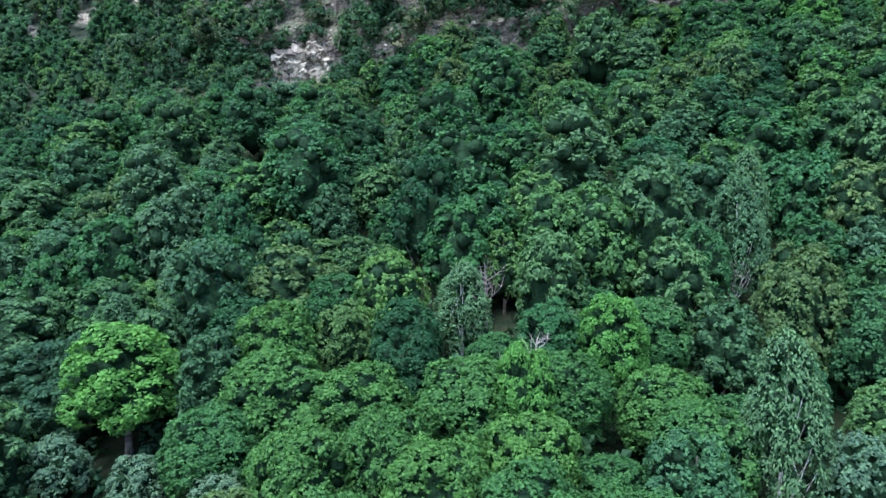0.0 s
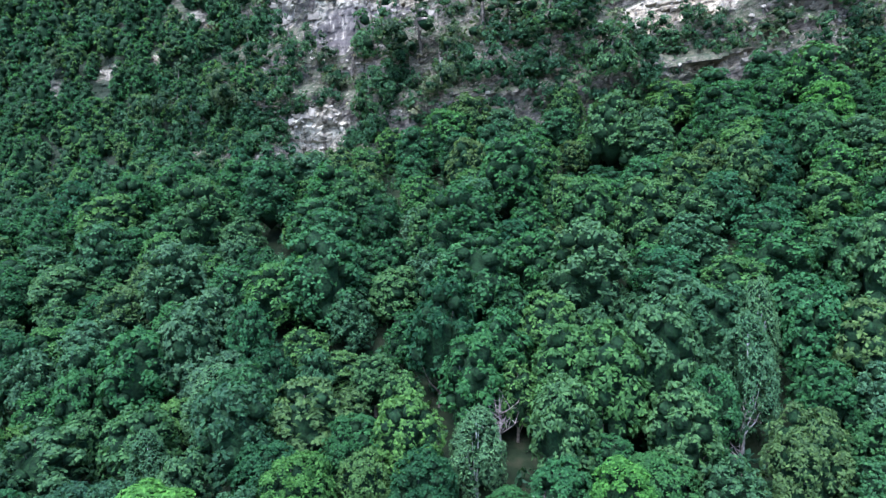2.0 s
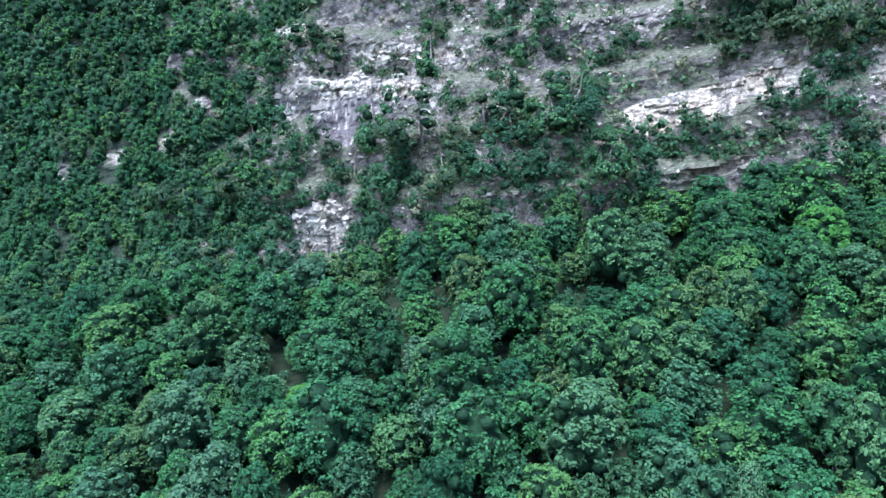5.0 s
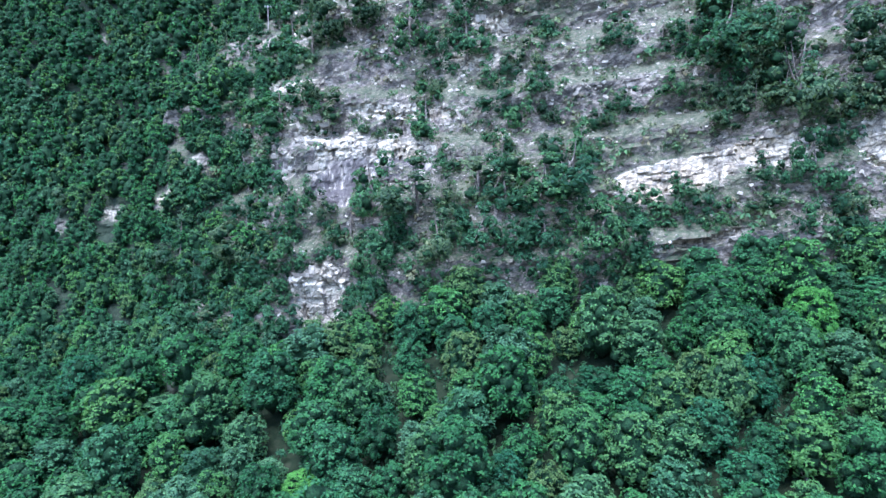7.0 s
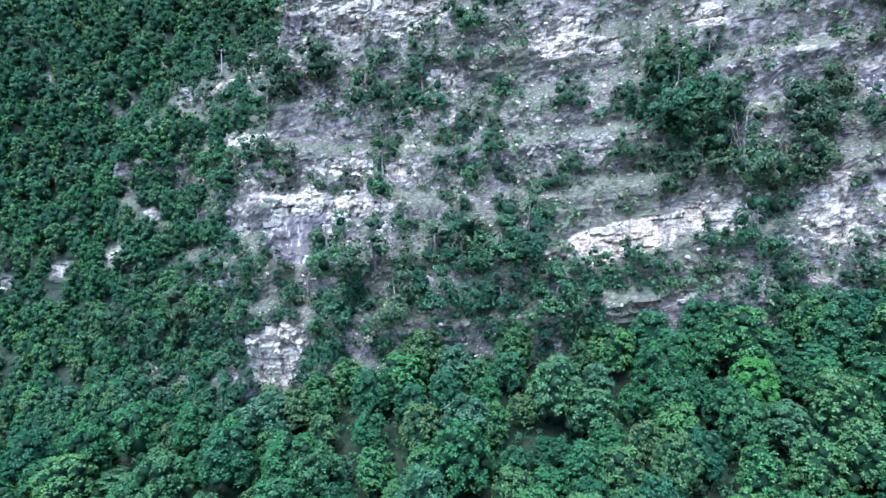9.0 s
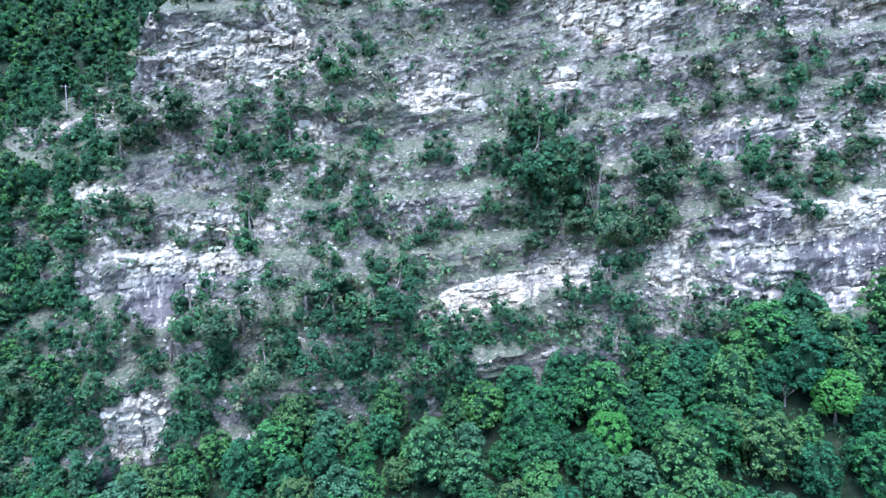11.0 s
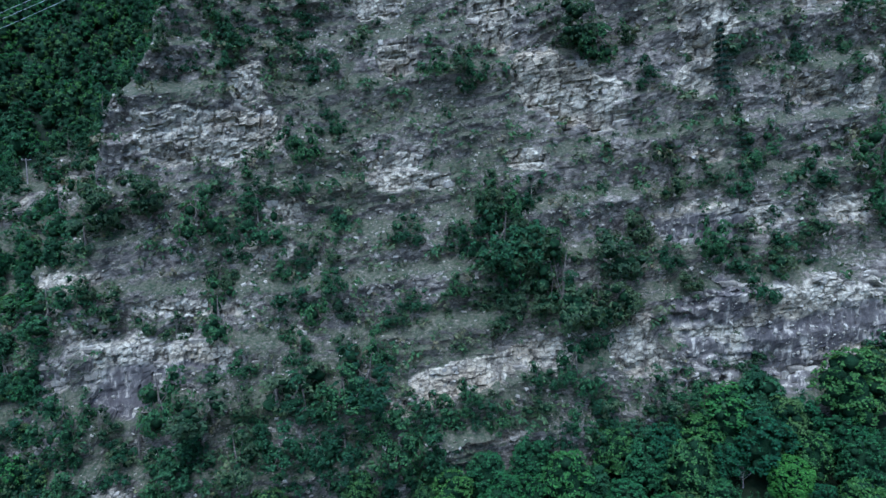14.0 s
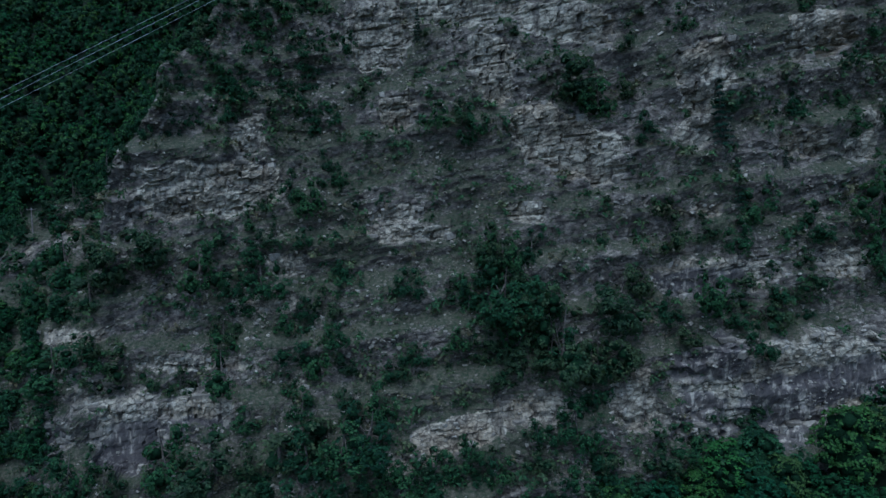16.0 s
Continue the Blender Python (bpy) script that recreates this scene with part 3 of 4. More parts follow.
    return (v, f, count_leaves), [l[0] for l in lobes]


def needle_crown(rng, radius, height, low, leaves, size):
    """Whorls of drooping needle sprays on a conifer."""
    tiers = 11
    k = rng.integers(0, tiers, leaves)
    s = (k + 0.5) / tiers
    arm = rng.integers(0, 7, leaves)
    turn = arm * 2 * math.pi / 7 + k * 1.3 + rng.normal(size=leaves) * 0.16
    reach = radius * (1 - s) ** 0.8 * rng.uniform(0.1, 1, leaves) ** 0.6 * (0.75 + 0.35 * np.sin(arm * 2.1 + k))
    p = np.stack([np.cos(turn) * reach, np.sin(turn) * reach, low + (height - low) * s + 0.3 - 0.22 * reach + rng.normal(size=leaves) * 0.12], 1)
    nrm = np.stack([np.cos(turn) * 0.4, np.sin(turn) * 0.4, np.ones(leaves)], 1) + rng.normal(size=(leaves, 3)) * 0.3
    return leaf_cards(rng, p, nrm, size, size * 0.4), [p[j] for j in rng.choice(leaves, 8, replace=False)]


def make_tree(name, seed, kind, radius, height, low, leaves, size, leaf_mat, bark, label, category, group, count=18):
    """A tree prototype: an empty at the root with a trunk and a crown."""
    rng = np.random.default_rng(seed)
    if kind == "broad":
        (v, f, leafy), ends = broad_crown(rng, radius, height, low, count, leaves, size)
    elif kind == "wild":
        (v, f, leafy), ends = broad_crown(rng, radius, height, low, count, leaves, size, wild=True)
    elif kind == "birch":
        (v, f, leafy), ends = broad_crown(rng, radius, height, low, count, leaves, size, small=0.22, hanging=True)
    else:
        (v, f), ends = needle_crown(rng, radius, height, low, leaves, size)
        leafy = len(v)
    ends = ends[::max(1, len(ends) // 8)][:4 if height < 7 else 9]
    root = new(name)
    root.empty_display_size = 0.5
    tagged(root, label, category, group)
    tv, tf = limbs(rng, ends, height, (0.009 if kind == "birch" else 0.018) * height + 0.03, fork=max(0.08, low / height))
    part("trunk", raw_mesh("trunk", tv, tf, 4, bark, True), root)
    me = raw_mesh("crown", v, f, 3, [leaf_mat, MAT_CROWN_SHADE])
    mark_crown_shade(me, leafy)
    part("crown", me, root)
    return root


def dead_tree(seed, height):
    """A bare, bleached tree with forking twigs."""
    rng = np.random.default_rng(seed)
    root = new("dead_tree")
    tagged(root, "bare bleached dead tree among green crowns", "tree")
    tv, tf = tube([(0, 0, -0.5), (0.1, 0, height * 0.4), (0.25, 0.1, height)], [0.16, 0.11, 0.02], 6)
    part("trunk", raw_mesh("trunk", tv, tf, 4, MAT_DEAD, True), root)
    for k in range(16):
        z = height * rng.uniform(0.3, 0.95)
        w = rng.uniform(0, 6.28)
        reach = (height - z) * 0.45 + 0.7
        a = np.array((0.1 * z / height, 0, z))
        b = a + np.array((math.cos(w) * reach, math.sin(w) * reach, reach * 0.8))
        twigs = [tube([a, (a + b) / 2 + (0, 0, -0.1), b], [0.06, 0.035, 0.01], 4)]
        for _ in range(4):
            c = a + (b - a) * rng.uniform(0.3, 0.9)
            e = c + rng.normal(size=3) * 0.6 + np.array((0, 0, 0.5))
            twigs.append(tube([c, e], [0.03, 0.008], 4))
        tv, tf = joined(twigs)
        part("branch", raw_mesh("branch", tv, tf, 4, MAT_DEAD, True), root)
    return root


class Kind:
    """A tree prototype and the places where it stands."""

    def __init__(self, root):
        self.root, self.places = root, []

    def put(self, x, y, z, scale, turn, lean=0.0, stretch=1.0):
        self.places.append(Matrix.LocRotScale((x, y, z), Euler((lean, 0, turn)), (scale, scale, scale * stretch)))

    def plant(self):
        for m in self.places[1:]:
            copy_thing(self.root, m)
        if self.places:
            self.root.matrix_basis = self.places[0]


WOOD = "trees of the wooded slope"
LABEL = "leafy broadleaved tree with rounded green crown"
near_broad = [Kind(make_tree("broadleaf_tree", 10 + k, "broad", 3.2, 10.0, 1.2, 5200, 0.30, LEAF_BROAD, MAT_BARK, LABEL, "tree", WOOD, 26 + 3 * k)) for k in range(3)]
chestnuts = [Kind(make_tree("broadleaf_tree", 15 + k, "broad", 3.4, 9.0, 0.8, 7000, 0.29, LEAF_CHESTNUT, MAT_BARK, "large fresh green broadleaved tree with rosettes of big leaves", "tree", WOOD, 30 + 4 * k)) for k in range(2)]
mid_broad = [Kind(make_tree("broadleaf_tree", 20 + k, "broad", 3.0, 9.5, 0.9, 1900, 0.39, LEAF_BROAD, MAT_BARK, LABEL, "tree", WOOD, 22 + 3 * k)) for k in range(4)]
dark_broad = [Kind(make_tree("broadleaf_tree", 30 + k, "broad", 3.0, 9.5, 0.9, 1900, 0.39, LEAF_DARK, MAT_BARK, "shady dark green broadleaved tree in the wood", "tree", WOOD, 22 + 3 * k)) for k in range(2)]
lime_broad = [Kind(make_tree("broadleaf_tree", 40 + k, "broad", 3.2, 9.5, 1.6, 6300, 0.28, LEAF_LIME, MAT_BARK, "bright yellow-green broadleaved tree, fresh dense foliage", "tree", WOOD, 26)) for k in range(1)]
birches = [Kind(make_tree("birch_tree", 50 + k, "birch", 2.4, 11.0, 1.0, 7000, 0.21, LEAF_BIRCH, MAT_BIRCH_BARK, "pale grey-green birch with drooping fine foliage", "tree", WOOD, 110)) for k in range(2)]
silvers = [Kind(make_tree("willow_bush", 55, "broad", 2.4, 6.5, 0.5, 4500, 0.22, LEAF_SILVER, MAT_BARK, "silvery grey-green willow bush at the wood's edge", "shrub", WOOD, 22))]
CLIFF_LABEL = "dark green broadleaved tree rooted on a cliff ledge"
cliff_trees = [Kind(make_tree("cliff_tree", 65 + k, "wild", 3.0, 7.2, 0.2, 1000, 0.40, LEAF_DARK if k < 3 else LEAF_OLIVE, MAT_BARK, CLIFF_LABEL, "tree", "trees of the cliff", 20 + 2 * k)) for k in range(5)]
shrubs = [Kind(make_tree("shrub", 60 + k, "wild", 1.9, 3.0, 0.0, 340, 0.36, LEAF_DARK if k < 2 else LEAF_OLIVE, MAT_BARK, "dark green bush rooted on a cliff ledge", "shrub", "bushes of the cliff", 10 + k)) for k in range(4)]
pines = [Kind(make_tree("conifer_tree", 70, "needle", 2.2, 11.0, 0.8, 1500, 0.55, LEAF_NEEDLE, MAT_BARK, "dark narrow conifer growing from the cliff", "tree", "conifers of the cliff"))]


def sow(rng, inside, spacing, box):
    """Uneven points at least spacing(x, y) apart, by throwing darts."""
    x0, x1, y0, y1 = box
    cell, held, out = 3.0, {}, []
    for _ in range(26000):
        x, y = rng.uniform(x0, x1), rng.uniform(y0, y1)
        if not inside(x, y):
            continue
        d = spacing(x, y)
        cx, cy = int(x // cell), int(y // cell)
        near_by = [p for i in range(-3, 4) for j in range(-3, 4) for p in held.get((cx + i, cy + j), ())]
        if all((x - a) ** 2 + (y - b) ** 2 > d * d for a, b in near_by):
            held.setdefault((cx, cy), []).append((x, y))
            out.append((x, y))
    return out


taken = []


def tree(kind, x, y, top, radius):
    """A tree of its own place, the height of its top, and the radius of its crown."""
    y = y + 0.35 * radius
    z = float(ground_z(np.array(x), np.array(y))) - 0.3
    tall = min(max(top - z, 5.5), 14.0)
    whole, wide = PROPORTION[kind]
    options = KINDS[kind]
    chosen = options[int(abs(x * 7 + y * 3)) % len(options)]
    chosen.places.append(Matrix.LocRotScale((x, y, z), Euler((0, 0, x + y)), (radius / wide, radius / wide, tall / whole)))
    taken.append((x, y, radius))


KINDS = {"near": near_broad, "mid": mid_broad, "dark": dark_broad, "lime": lime_broad, "chestnut": chestnuts, "birch": birches, "silver": silvers}
PROPORTION = {"near": (10.0, 3.2), "mid": (9.5, 3.0), "dark": (9.5, 3.0), "lime": (9.5, 3.2), "chestnut": (9.0, 3.4), "birch": (11.0, 2.4), "silver": (6.5, 2.4)}
# the front of the wood
tree("lime", -22.6, 43.6, 34.8, 4.5)
taken.append((-23.0, 36.5, 4.5))
tree("dark", -28.2, 44.5, 30.5, 2.8)
tree("silver", -25.0, 40.0, 27.0, 2.1)
tree("near", -31.4, 42.5, 29.6, 3.0)
tree("birch", 20.0, 36.0, 38.0, 2.9)
tree("lime", 5.1, 39.8, 34.4, 2.4)
tree("chestnut", -11.4, 42.4, 33.2, 4.4)
tree("chestnut", -14.5, 39.0, 30.6, 3.6)
tree("chestnut", -5.8, 41.5, 32.6, 4.0)
tree("chestnut", 2.0, 40.6, 33.4, 3.9)
tree("chestnut", 8.3, 42.0, 33.4, 3.6)
tree("chestnut", 14.8, 40.8, 32.6, 3.4)
tree("near", -2.8, 49.0, 35.6, 3.1)
tree("lime", 12.5, 46.2, 36.4, 2.9)
tree("birch", -24.2, 61.4, 38.8, 3.5)
tree("birch", 1.6, 52.7, 38.2, 2.8)
tree("near", 27.0, 47.4, 40.2, 3.6)
tree("dark", -32.3, 49.5, 32.0, 3.6)
tree("dark", -38.0, 55.0, 35.0, 4.2)
tree("near", -9.3, 53.4, 37.0, 3.0)
tree("near", -16.0, 51.0, 35.4, 3.3)
tree("near", 22.4, 55.8, 40.9, 3.2)
tree("birch", -27.5, 54.2, 35.2, 2.2)
tree("dark", 21.4, 47.4, 36.0, 3.0)
tree("near", 8.0, 47.6, 35.8, 2.7)
tree("silver", 24.3, 35.0, 30.8, 2.8)
tree("silver", -19.0, 38.0, 27.6, 2.0)
tree("silver", -13.6, 36.6, 26.2, 2.2)
# the middle of the wood
tree("mid", -35.0, 66.7, 41.4, 4.2)
tree("mid", -26.0, 66.8, 38.4, 3.8)
tree("mid", -12.9, 68.0, 37.6, 3.2)
tree("near", 5.4, 68.7, 41.0, 3.0)
tree("mid", 18.0, 64.3, 42.7, 3.3)
tree("birch", 29.6, 63.3, 48.6, 2.6)
tree("mid", 35.1, 61.7, 47.7, 3.6)
tree("mid", 43.2, 71.7, 53.4, 3.7)
tree("mid", 47.1, 83.0, 58.6, 4.2)
tree("mid", 23.8, 69.5, 47.5, 3.8)
tree("mid", 5.9, 73.0, 44.8, 3.0)
tree("mid", -7.8, 79.1, 46.4, 3.6)
tree("lime", -22.2, 91.5, 44.6, 3.4)
tree("birch", -28.7, 95.5, 45.2, 3.4)
tree("dark", -39.5, 97.0, 47.2, 4.0)
tree("mid", -57.5, 91.0, 44.8, 5.0)
tree("dark", -54.0, 113.8, 48.6, 4.2)
tree("mid", 40.2, 92.7, 63.6, 4.0)
tree("mid", 52.2, 96.2, 68.4, 4.0)
# below the cliff
tree("mid", -22.7, 109.1, 56.2, 3.4)
tree("mid", 2.4, 101.0, 59.0, 3.6)
tree("mid", 23.0, 101.6, 59.2, 4.0)
tree("mid", 42.3, 98.0, 66.4, 4.0)
tree("dark", 64.2, 110.0, 75.0, 3.6)
tree("mid", 8.1, 121.0, 70.2, 3.8)
tree("lime", 56.8, 102.3, 72.2, 4.3)
tree("dark", 85.7, 103.9, 74.0, 3.6)
tree("mid", 69.4, 105.7, 73.4, 4.2)
tree("lime", 97.8, 94.5, 79.0, 4.6)
for bare_x, bare_y in ((4.0, 58.5), (6.6, 45.5), (25.5, 57.0), (93.0, 103.0)):
    snag = dead_tree(int(bare_y), 7.5)
    snag.matrix_basis = pose(bare_x, bare_y, float(ground_z(np.array(bare_x), np.array(bare_y))) - 1.0, 0, 0, bare_x * 40)
    taken.append((bare_x, bare_y, 0.8))


def in_wood(x, y):
    if y > foot_y(x) - 1.0 or y < 24:
        return False
    if x < -(0.72 * y + 6) or x > (0.74 * y + 6 if y < 84 else 1.2 * y + 4):
        return False
    # rock faces at the foot of the cliff stay clear
    if foot_y(x) - y < 9 and (-34.5 < x < -22 or -11.5 < x < -2.5):
        return False
    return all((x - hx) ** 2 + (y - hy) ** 2 > (hr * 0.8 + 1.4) ** 2 for hx, hy, hr in taken)


rng = np.random.default_rng(4)
backwood = []
for x, y in sow(rng, in_wood, lambda x, y: (4.5 if y < 72 else 5.3) + 0.6 * math.sin(x * 0.7 + y), (-115, 135, 24, 136)):
    z = float(ground_z(np.array(x), np.array(y))) - 0.3
    s = (0.74 + 0.72 * rng.random() ** 1.5) * (1.25 if foot_y(x) - y < 9 and x > 55 else 1.0)
    pick = rng.random()
    turn = rng.uniform(0, 6.28)
    if y > 72 or abs(x) > 54:
        s *= 1.28
        backwood.append((int(rng.integers(4)), Matrix.LocRotScale((x, y, z), Euler((0, 0, turn)), (s, s, s * rng.uniform(0.65, 0.95)))))
        continue
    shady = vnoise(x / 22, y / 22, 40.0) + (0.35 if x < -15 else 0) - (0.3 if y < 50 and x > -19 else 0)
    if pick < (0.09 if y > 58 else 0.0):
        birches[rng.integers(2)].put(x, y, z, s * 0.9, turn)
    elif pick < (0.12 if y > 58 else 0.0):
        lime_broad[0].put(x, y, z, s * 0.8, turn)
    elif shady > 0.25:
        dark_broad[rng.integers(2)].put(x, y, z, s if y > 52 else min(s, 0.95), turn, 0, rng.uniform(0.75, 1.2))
    elif y < 50 and x > -19 and pick < 0.75:
        chestnuts[rng.integers(2)].put(x, y, z, min(s, 1.0), turn, 0, rng.uniform(0.75, 1.05))
    elif y < 52:
        near_broad[rng.integers(3)].put(x, y, z, min(s, 1.05), turn, 0, rng.uniform(0.75, 1.2))
    else:
        mid_broad[rng.integers(4)].put(x, y, z, s, turn, 0, rng.uniform(0.75, 1.2))


def joined_wood(name, kinds, places, label, leaf_mat):
    """A far wood as one mesh of many crowns, each with its own tone."""
    verts, faces, tones, twigs, base = [], [], [], [], 0
    tone_rng = np.random.default_rng(len(places))
    for index, m in places:
        v, f, leafy = kinds[index]
        w = v @ np.array(m.to_3x3()).T + np.array(m.translation)
        verts.append(w)
        faces.append(f + base)
        # faces of the inner balls, which carry the crown's painted shade
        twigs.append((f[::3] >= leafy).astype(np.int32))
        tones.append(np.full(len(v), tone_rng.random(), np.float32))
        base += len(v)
    me = raw_mesh(name, np.concatenate(verts), np.concatenate(faces), 3, [leaf_mat, MAT_CROWN_SHADE])
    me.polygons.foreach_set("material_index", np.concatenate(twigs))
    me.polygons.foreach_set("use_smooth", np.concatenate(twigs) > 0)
    me.attributes.new("tone", "FLOAT", "POINT").data.foreach_set("value", np.concatenate(tones))
    return tagged(new(name, me), label, "woodland", kind="stuff")


# ferns and saplings between the stems
rng = np.random.default_rng(33)
ferns = [broad_crown(np.random.default_rng(140 + k), 1.3, 1.5, 0.0, 6, 25, 0.5, False)[0] for k in range(4)]
floor = []
while len(floor) < 1700:
    x, y = rng.uniform(-80, 125), rng.uniform(26, 128)
    if y > foot_y(x) - 0.5 or x < -(0.72 * y + 6) or x > (0.74 * y + 6 if y < 84 else 1.2 * y + 4):
        continue
    s = rng.uniform(0.7, 1.7)
    floor.append((int(rng.integers(4)), Matrix.LocRotScale((x, y, float(ground_z(np.array(x), np.array(y))) - 0.1), Euler((0, 0, rng.uniform(0, 6.28))), (s, s, s * rng.uniform(0.8, 1.5)))))
joined_wood("undergrowth", ferns, floor, "dark green undergrowth of ferns and saplings between stems", LEAF_DARK)

back_crowns = [broad_crown(np.random.default_rng(90 + k), 3.0, 9.5, 0.6, 24 + 3 * k, 1500, 0.36)[0] for k in range(4)]
joined_wood("woodland", back_crowns, backwood, "dense green broadleaved wood below the cliff", LEAF_BROAD)

# the woods beyond the gully and over the outer shoulder
rng = np.random.default_rng(8)
low_crowns = [broad_crown(np.random.default_rng(80 + k), 3.2, 9.5, 0.8, 10 + k, 200, 0.68, small=0.41)[0] for k in range(4)]
far = []
for u, z in sow(rng, lambda u, z: True, lambda u, z: 3.5, (-175, 20, 45, 215)):
    y, b, rocky = on_cliff(u, z)
    if rocky > 0.6 or z < foot_z(u) + 1 or b > 0.45 or u < -0.72 * y - 6:
        continue
    far.append((int(rng.integers(4)), Matrix.LocRotScale((u, y, z - 0.8), Euler((0, 0, rng.uniform(0, 6.28))), [rng.uniform(0.75, 1.2) * (1 - 0.35 * rocky)] * 3)))
for k in range(70):
    z = 100 + 1.5 * k
    u = float(cliff_edge(np.array(z))) - rng.uniform(0.5, 9)
    if abs(u + 53) < 4 and abs(z - 131) < 8:
        continue
    far.append((k % 4, Matrix.LocRotScale((u, on_cliff(u, z)[0], z - 0.6), Euler((0, 0, k)), [rng.uniform(0.5, 0.9)] * 3)))
spur_crowns = [broad_crown(np.random.default_rng(84 + k), 3.0, 8.5, 0.5, 14 + k, 420, 0.50, small=0.38)[0] for k in range(4)]
spur_wood = []
for u, z in sow(rng, lambda u, z: z > foot_z(u) + 0.5, lambda u, z: 1.9 if z < 55 else 2.8, (-116, -40, 44, 112)):
    y, b, rocky = on_cliff(u, z)
    if rocky <= 0.6 or max(b, on_cliff(u, z + 3.5)[1]) > 0.25 or rng.random() < 0.12 + 0.5 * float(ease(-62, -48, u)) * float(ease(66, 78, z)):
        continue
    s = rng.uniform(0.6, 1.05)
    spur_wood.append((int(rng.integers(4)), Matrix.LocRotScale((u, y + 0.3, z - 1.0), Euler((0, 0, rng.uniform(0, 6.28))), (s, s, s * rng.uniform(0.8, 1.2)))))
joined_wood("spur_woodland", spur_crowns, spur_wood, "green broadleaved wood clothing the rocky spur", LEAF_BROAD)
joined_wood("far_woodland", low_crowns, far, "dense dark green wood covering the far slope", LEAF_BROAD)


# ---- growth on the cliff ----


ledge_taken = []


def ledge_tree(x, z, radius, kinds=cliff_trees, wide=3.0):
    chosen = kinds[int(abs(x * 5 + z)) % len(kinds)]
    s = 1.0 * radius / wide
    chosen.put(x, on_face(x, z) + 0.3, z - 0.6, s, x * 2.0 + z, 0.08, 0.95 + 0.2 * math.sin(x))
    ledge_taken.append((x, z, radius))


ledge_tree(-41.0, 117.9, 6.7)
ledge_tree(-32.9, 116.2, 6.1)
ledge_tree(-22.1, 124.4, 5.4)
ledge_tree(-10.6, 118.0, 5.3)
ledge_tree(2.7, 117.5, 5.3)
ledge_tree(-6.2, 98.0, 5.4)
ledge_tree(-25.6, 98.8, 5.3)
ledge_tree(-39.2, 100.2, 6.6)
ledge_tree(-7.6, 82.5, 7.0)
ledge_tree(4.8, 84.8, 7.5)
ledge_tree(23.0, 85.6, 7.3)
ledge_tree(34.9, 117.0, 3.9)
ledge_tree(53.9, 123.2, 3.9)
ledge_tree(53.6, 112.0, 7.0)
ledge_tree(57.6, 107.0, 6.3)
ledge_tree(63.6, 101.2, 7.6)
ledge_tree(71.5, 101.0, 5.1)
ledge_tree(78.6, 110.4, 6.6)
ledge_tree(96.3, 114.4, 5.0)
ledge_tree(105.4, 112.4, 6.0)
ledge_tree(119.4, 130.0, 3.7)
ledge_tree(107.3, 134.1, 4.6)
ledge_tree(132.7, 131.9, 6.7)
ledge_tree(131.0, 152.9, 3.3)
ledge_tree(98.6, 91.9, 4.5)
ledge_tree(103.1, 106.1, 3.7)
ledge_tree(50.1, 151.9, 4.1)
ledge_tree(72.4, 161.1, 6.5)
ledge_tree(77.5, 157.7, 4.6)
ledge_tree(85.3, 151.0, 3.6)
ledge_tree(102.7, 127.7, 3.4)
ledge_tree(14.2, 135.1, 3.8)
ledge_tree(20.3, 120.7, 3.9)
ledge_tree(-1.7, 91.0, 3.2)
ledge_tree(14.0, 100.9, 4.6)
ledge_tree(35.7, 103.0, 3.3)
ledge_tree(10.5, 103.2, 4.6)
ledge_tree(89.4, 127.7, 3.3)
ledge_tree(133.1, 122.2, 4.5)
ledge_tree(139.2, 156.0, 4.7)
ledge_tree(-33.6, 129.6, 5.0)
ledge_tree(-29.9, 121.0, 5.0)
ledge_tree(64.7, 88.2, 4.5)
ledge_tree(-17.6, 82.4, 5.4)
ledge_tree(17.3, 85.4, 6.1)
ledge_tree(10.5, 83.5, 6.2)
ledge_tree(100.3, 149.4, 3.4, pines, 2.2)
ledge_tree(104.0, 136.0, 2.6, pines, 2.2)
ledge_tree(50, 104, 4.6)
ledge_tree(56, 99, 4.4)
ledge_tree(60, 112, 5.0)
ledge_tree(66, 108, 5.2)
ledge_tree(70, 95, 4.2)
ledge_tree(75, 104, 4.4)
ledge_tree(48, 116, 4.0)
ledge_tree(62, 118, 4.0)
ledge_tree(80, 84, 4.5)
ledge_tree(72, 84, 4.2)
ledge_tree(87, 86, 4.0)
ledge_tree(84, 118, 3.6)
ledge_tree(88, 112, 3.2)
ledge_tree(92, 108, 3.0)
ledge_tree(110, 117, 3.8)
ledge_tree(116, 119, 3.6)
ledge_tree(100, 112, 3.4)
ledge_tree(30, 100, 3.2)
ledge_tree(44, 106, 3.0)
ledge_tree(26, 92, 3.6)
ledge_tree(36, 82, 3.6)
ledge_tree(55, 84, 4.0)
ledge_tree(-22, 76, 4.6)
ledge_tree(-14, 72, 4.8)
ledge_tree(-36, 80, 4.6)
ledge_tree(-44, 72, 5.0)
ledge_tree(-34, 70, 4.2)
ledge_tree(-40, 64, 4.6)
ledge_tree(-18, 70, 4.0)
ledge_tree(-3, 74, 5.0)
ledge_tree(6, 76, 5.0)
ledge_tree(18, 76, 5.0)
ledge_tree(28, 76, 4.6)
ledge_tree(-58, 53, 4.6)
ledge_tree(-52, 55, 4.6)
ledge_tree(-46, 57, 4.6)
ledge_tree(-62, 59, 4.6)
ledge_tree(-56, 63, 4.4)
ledge_tree(-50, 68, 4.4)
ledge_tree(-66, 65, 4.6)
ledge_tree(-60, 71, 4.4)
ledge_tree(-38, 58, 4.2)
ledge_tree(-44, 80, 4.2)
ledge_tree(-48, 88, 4.4)

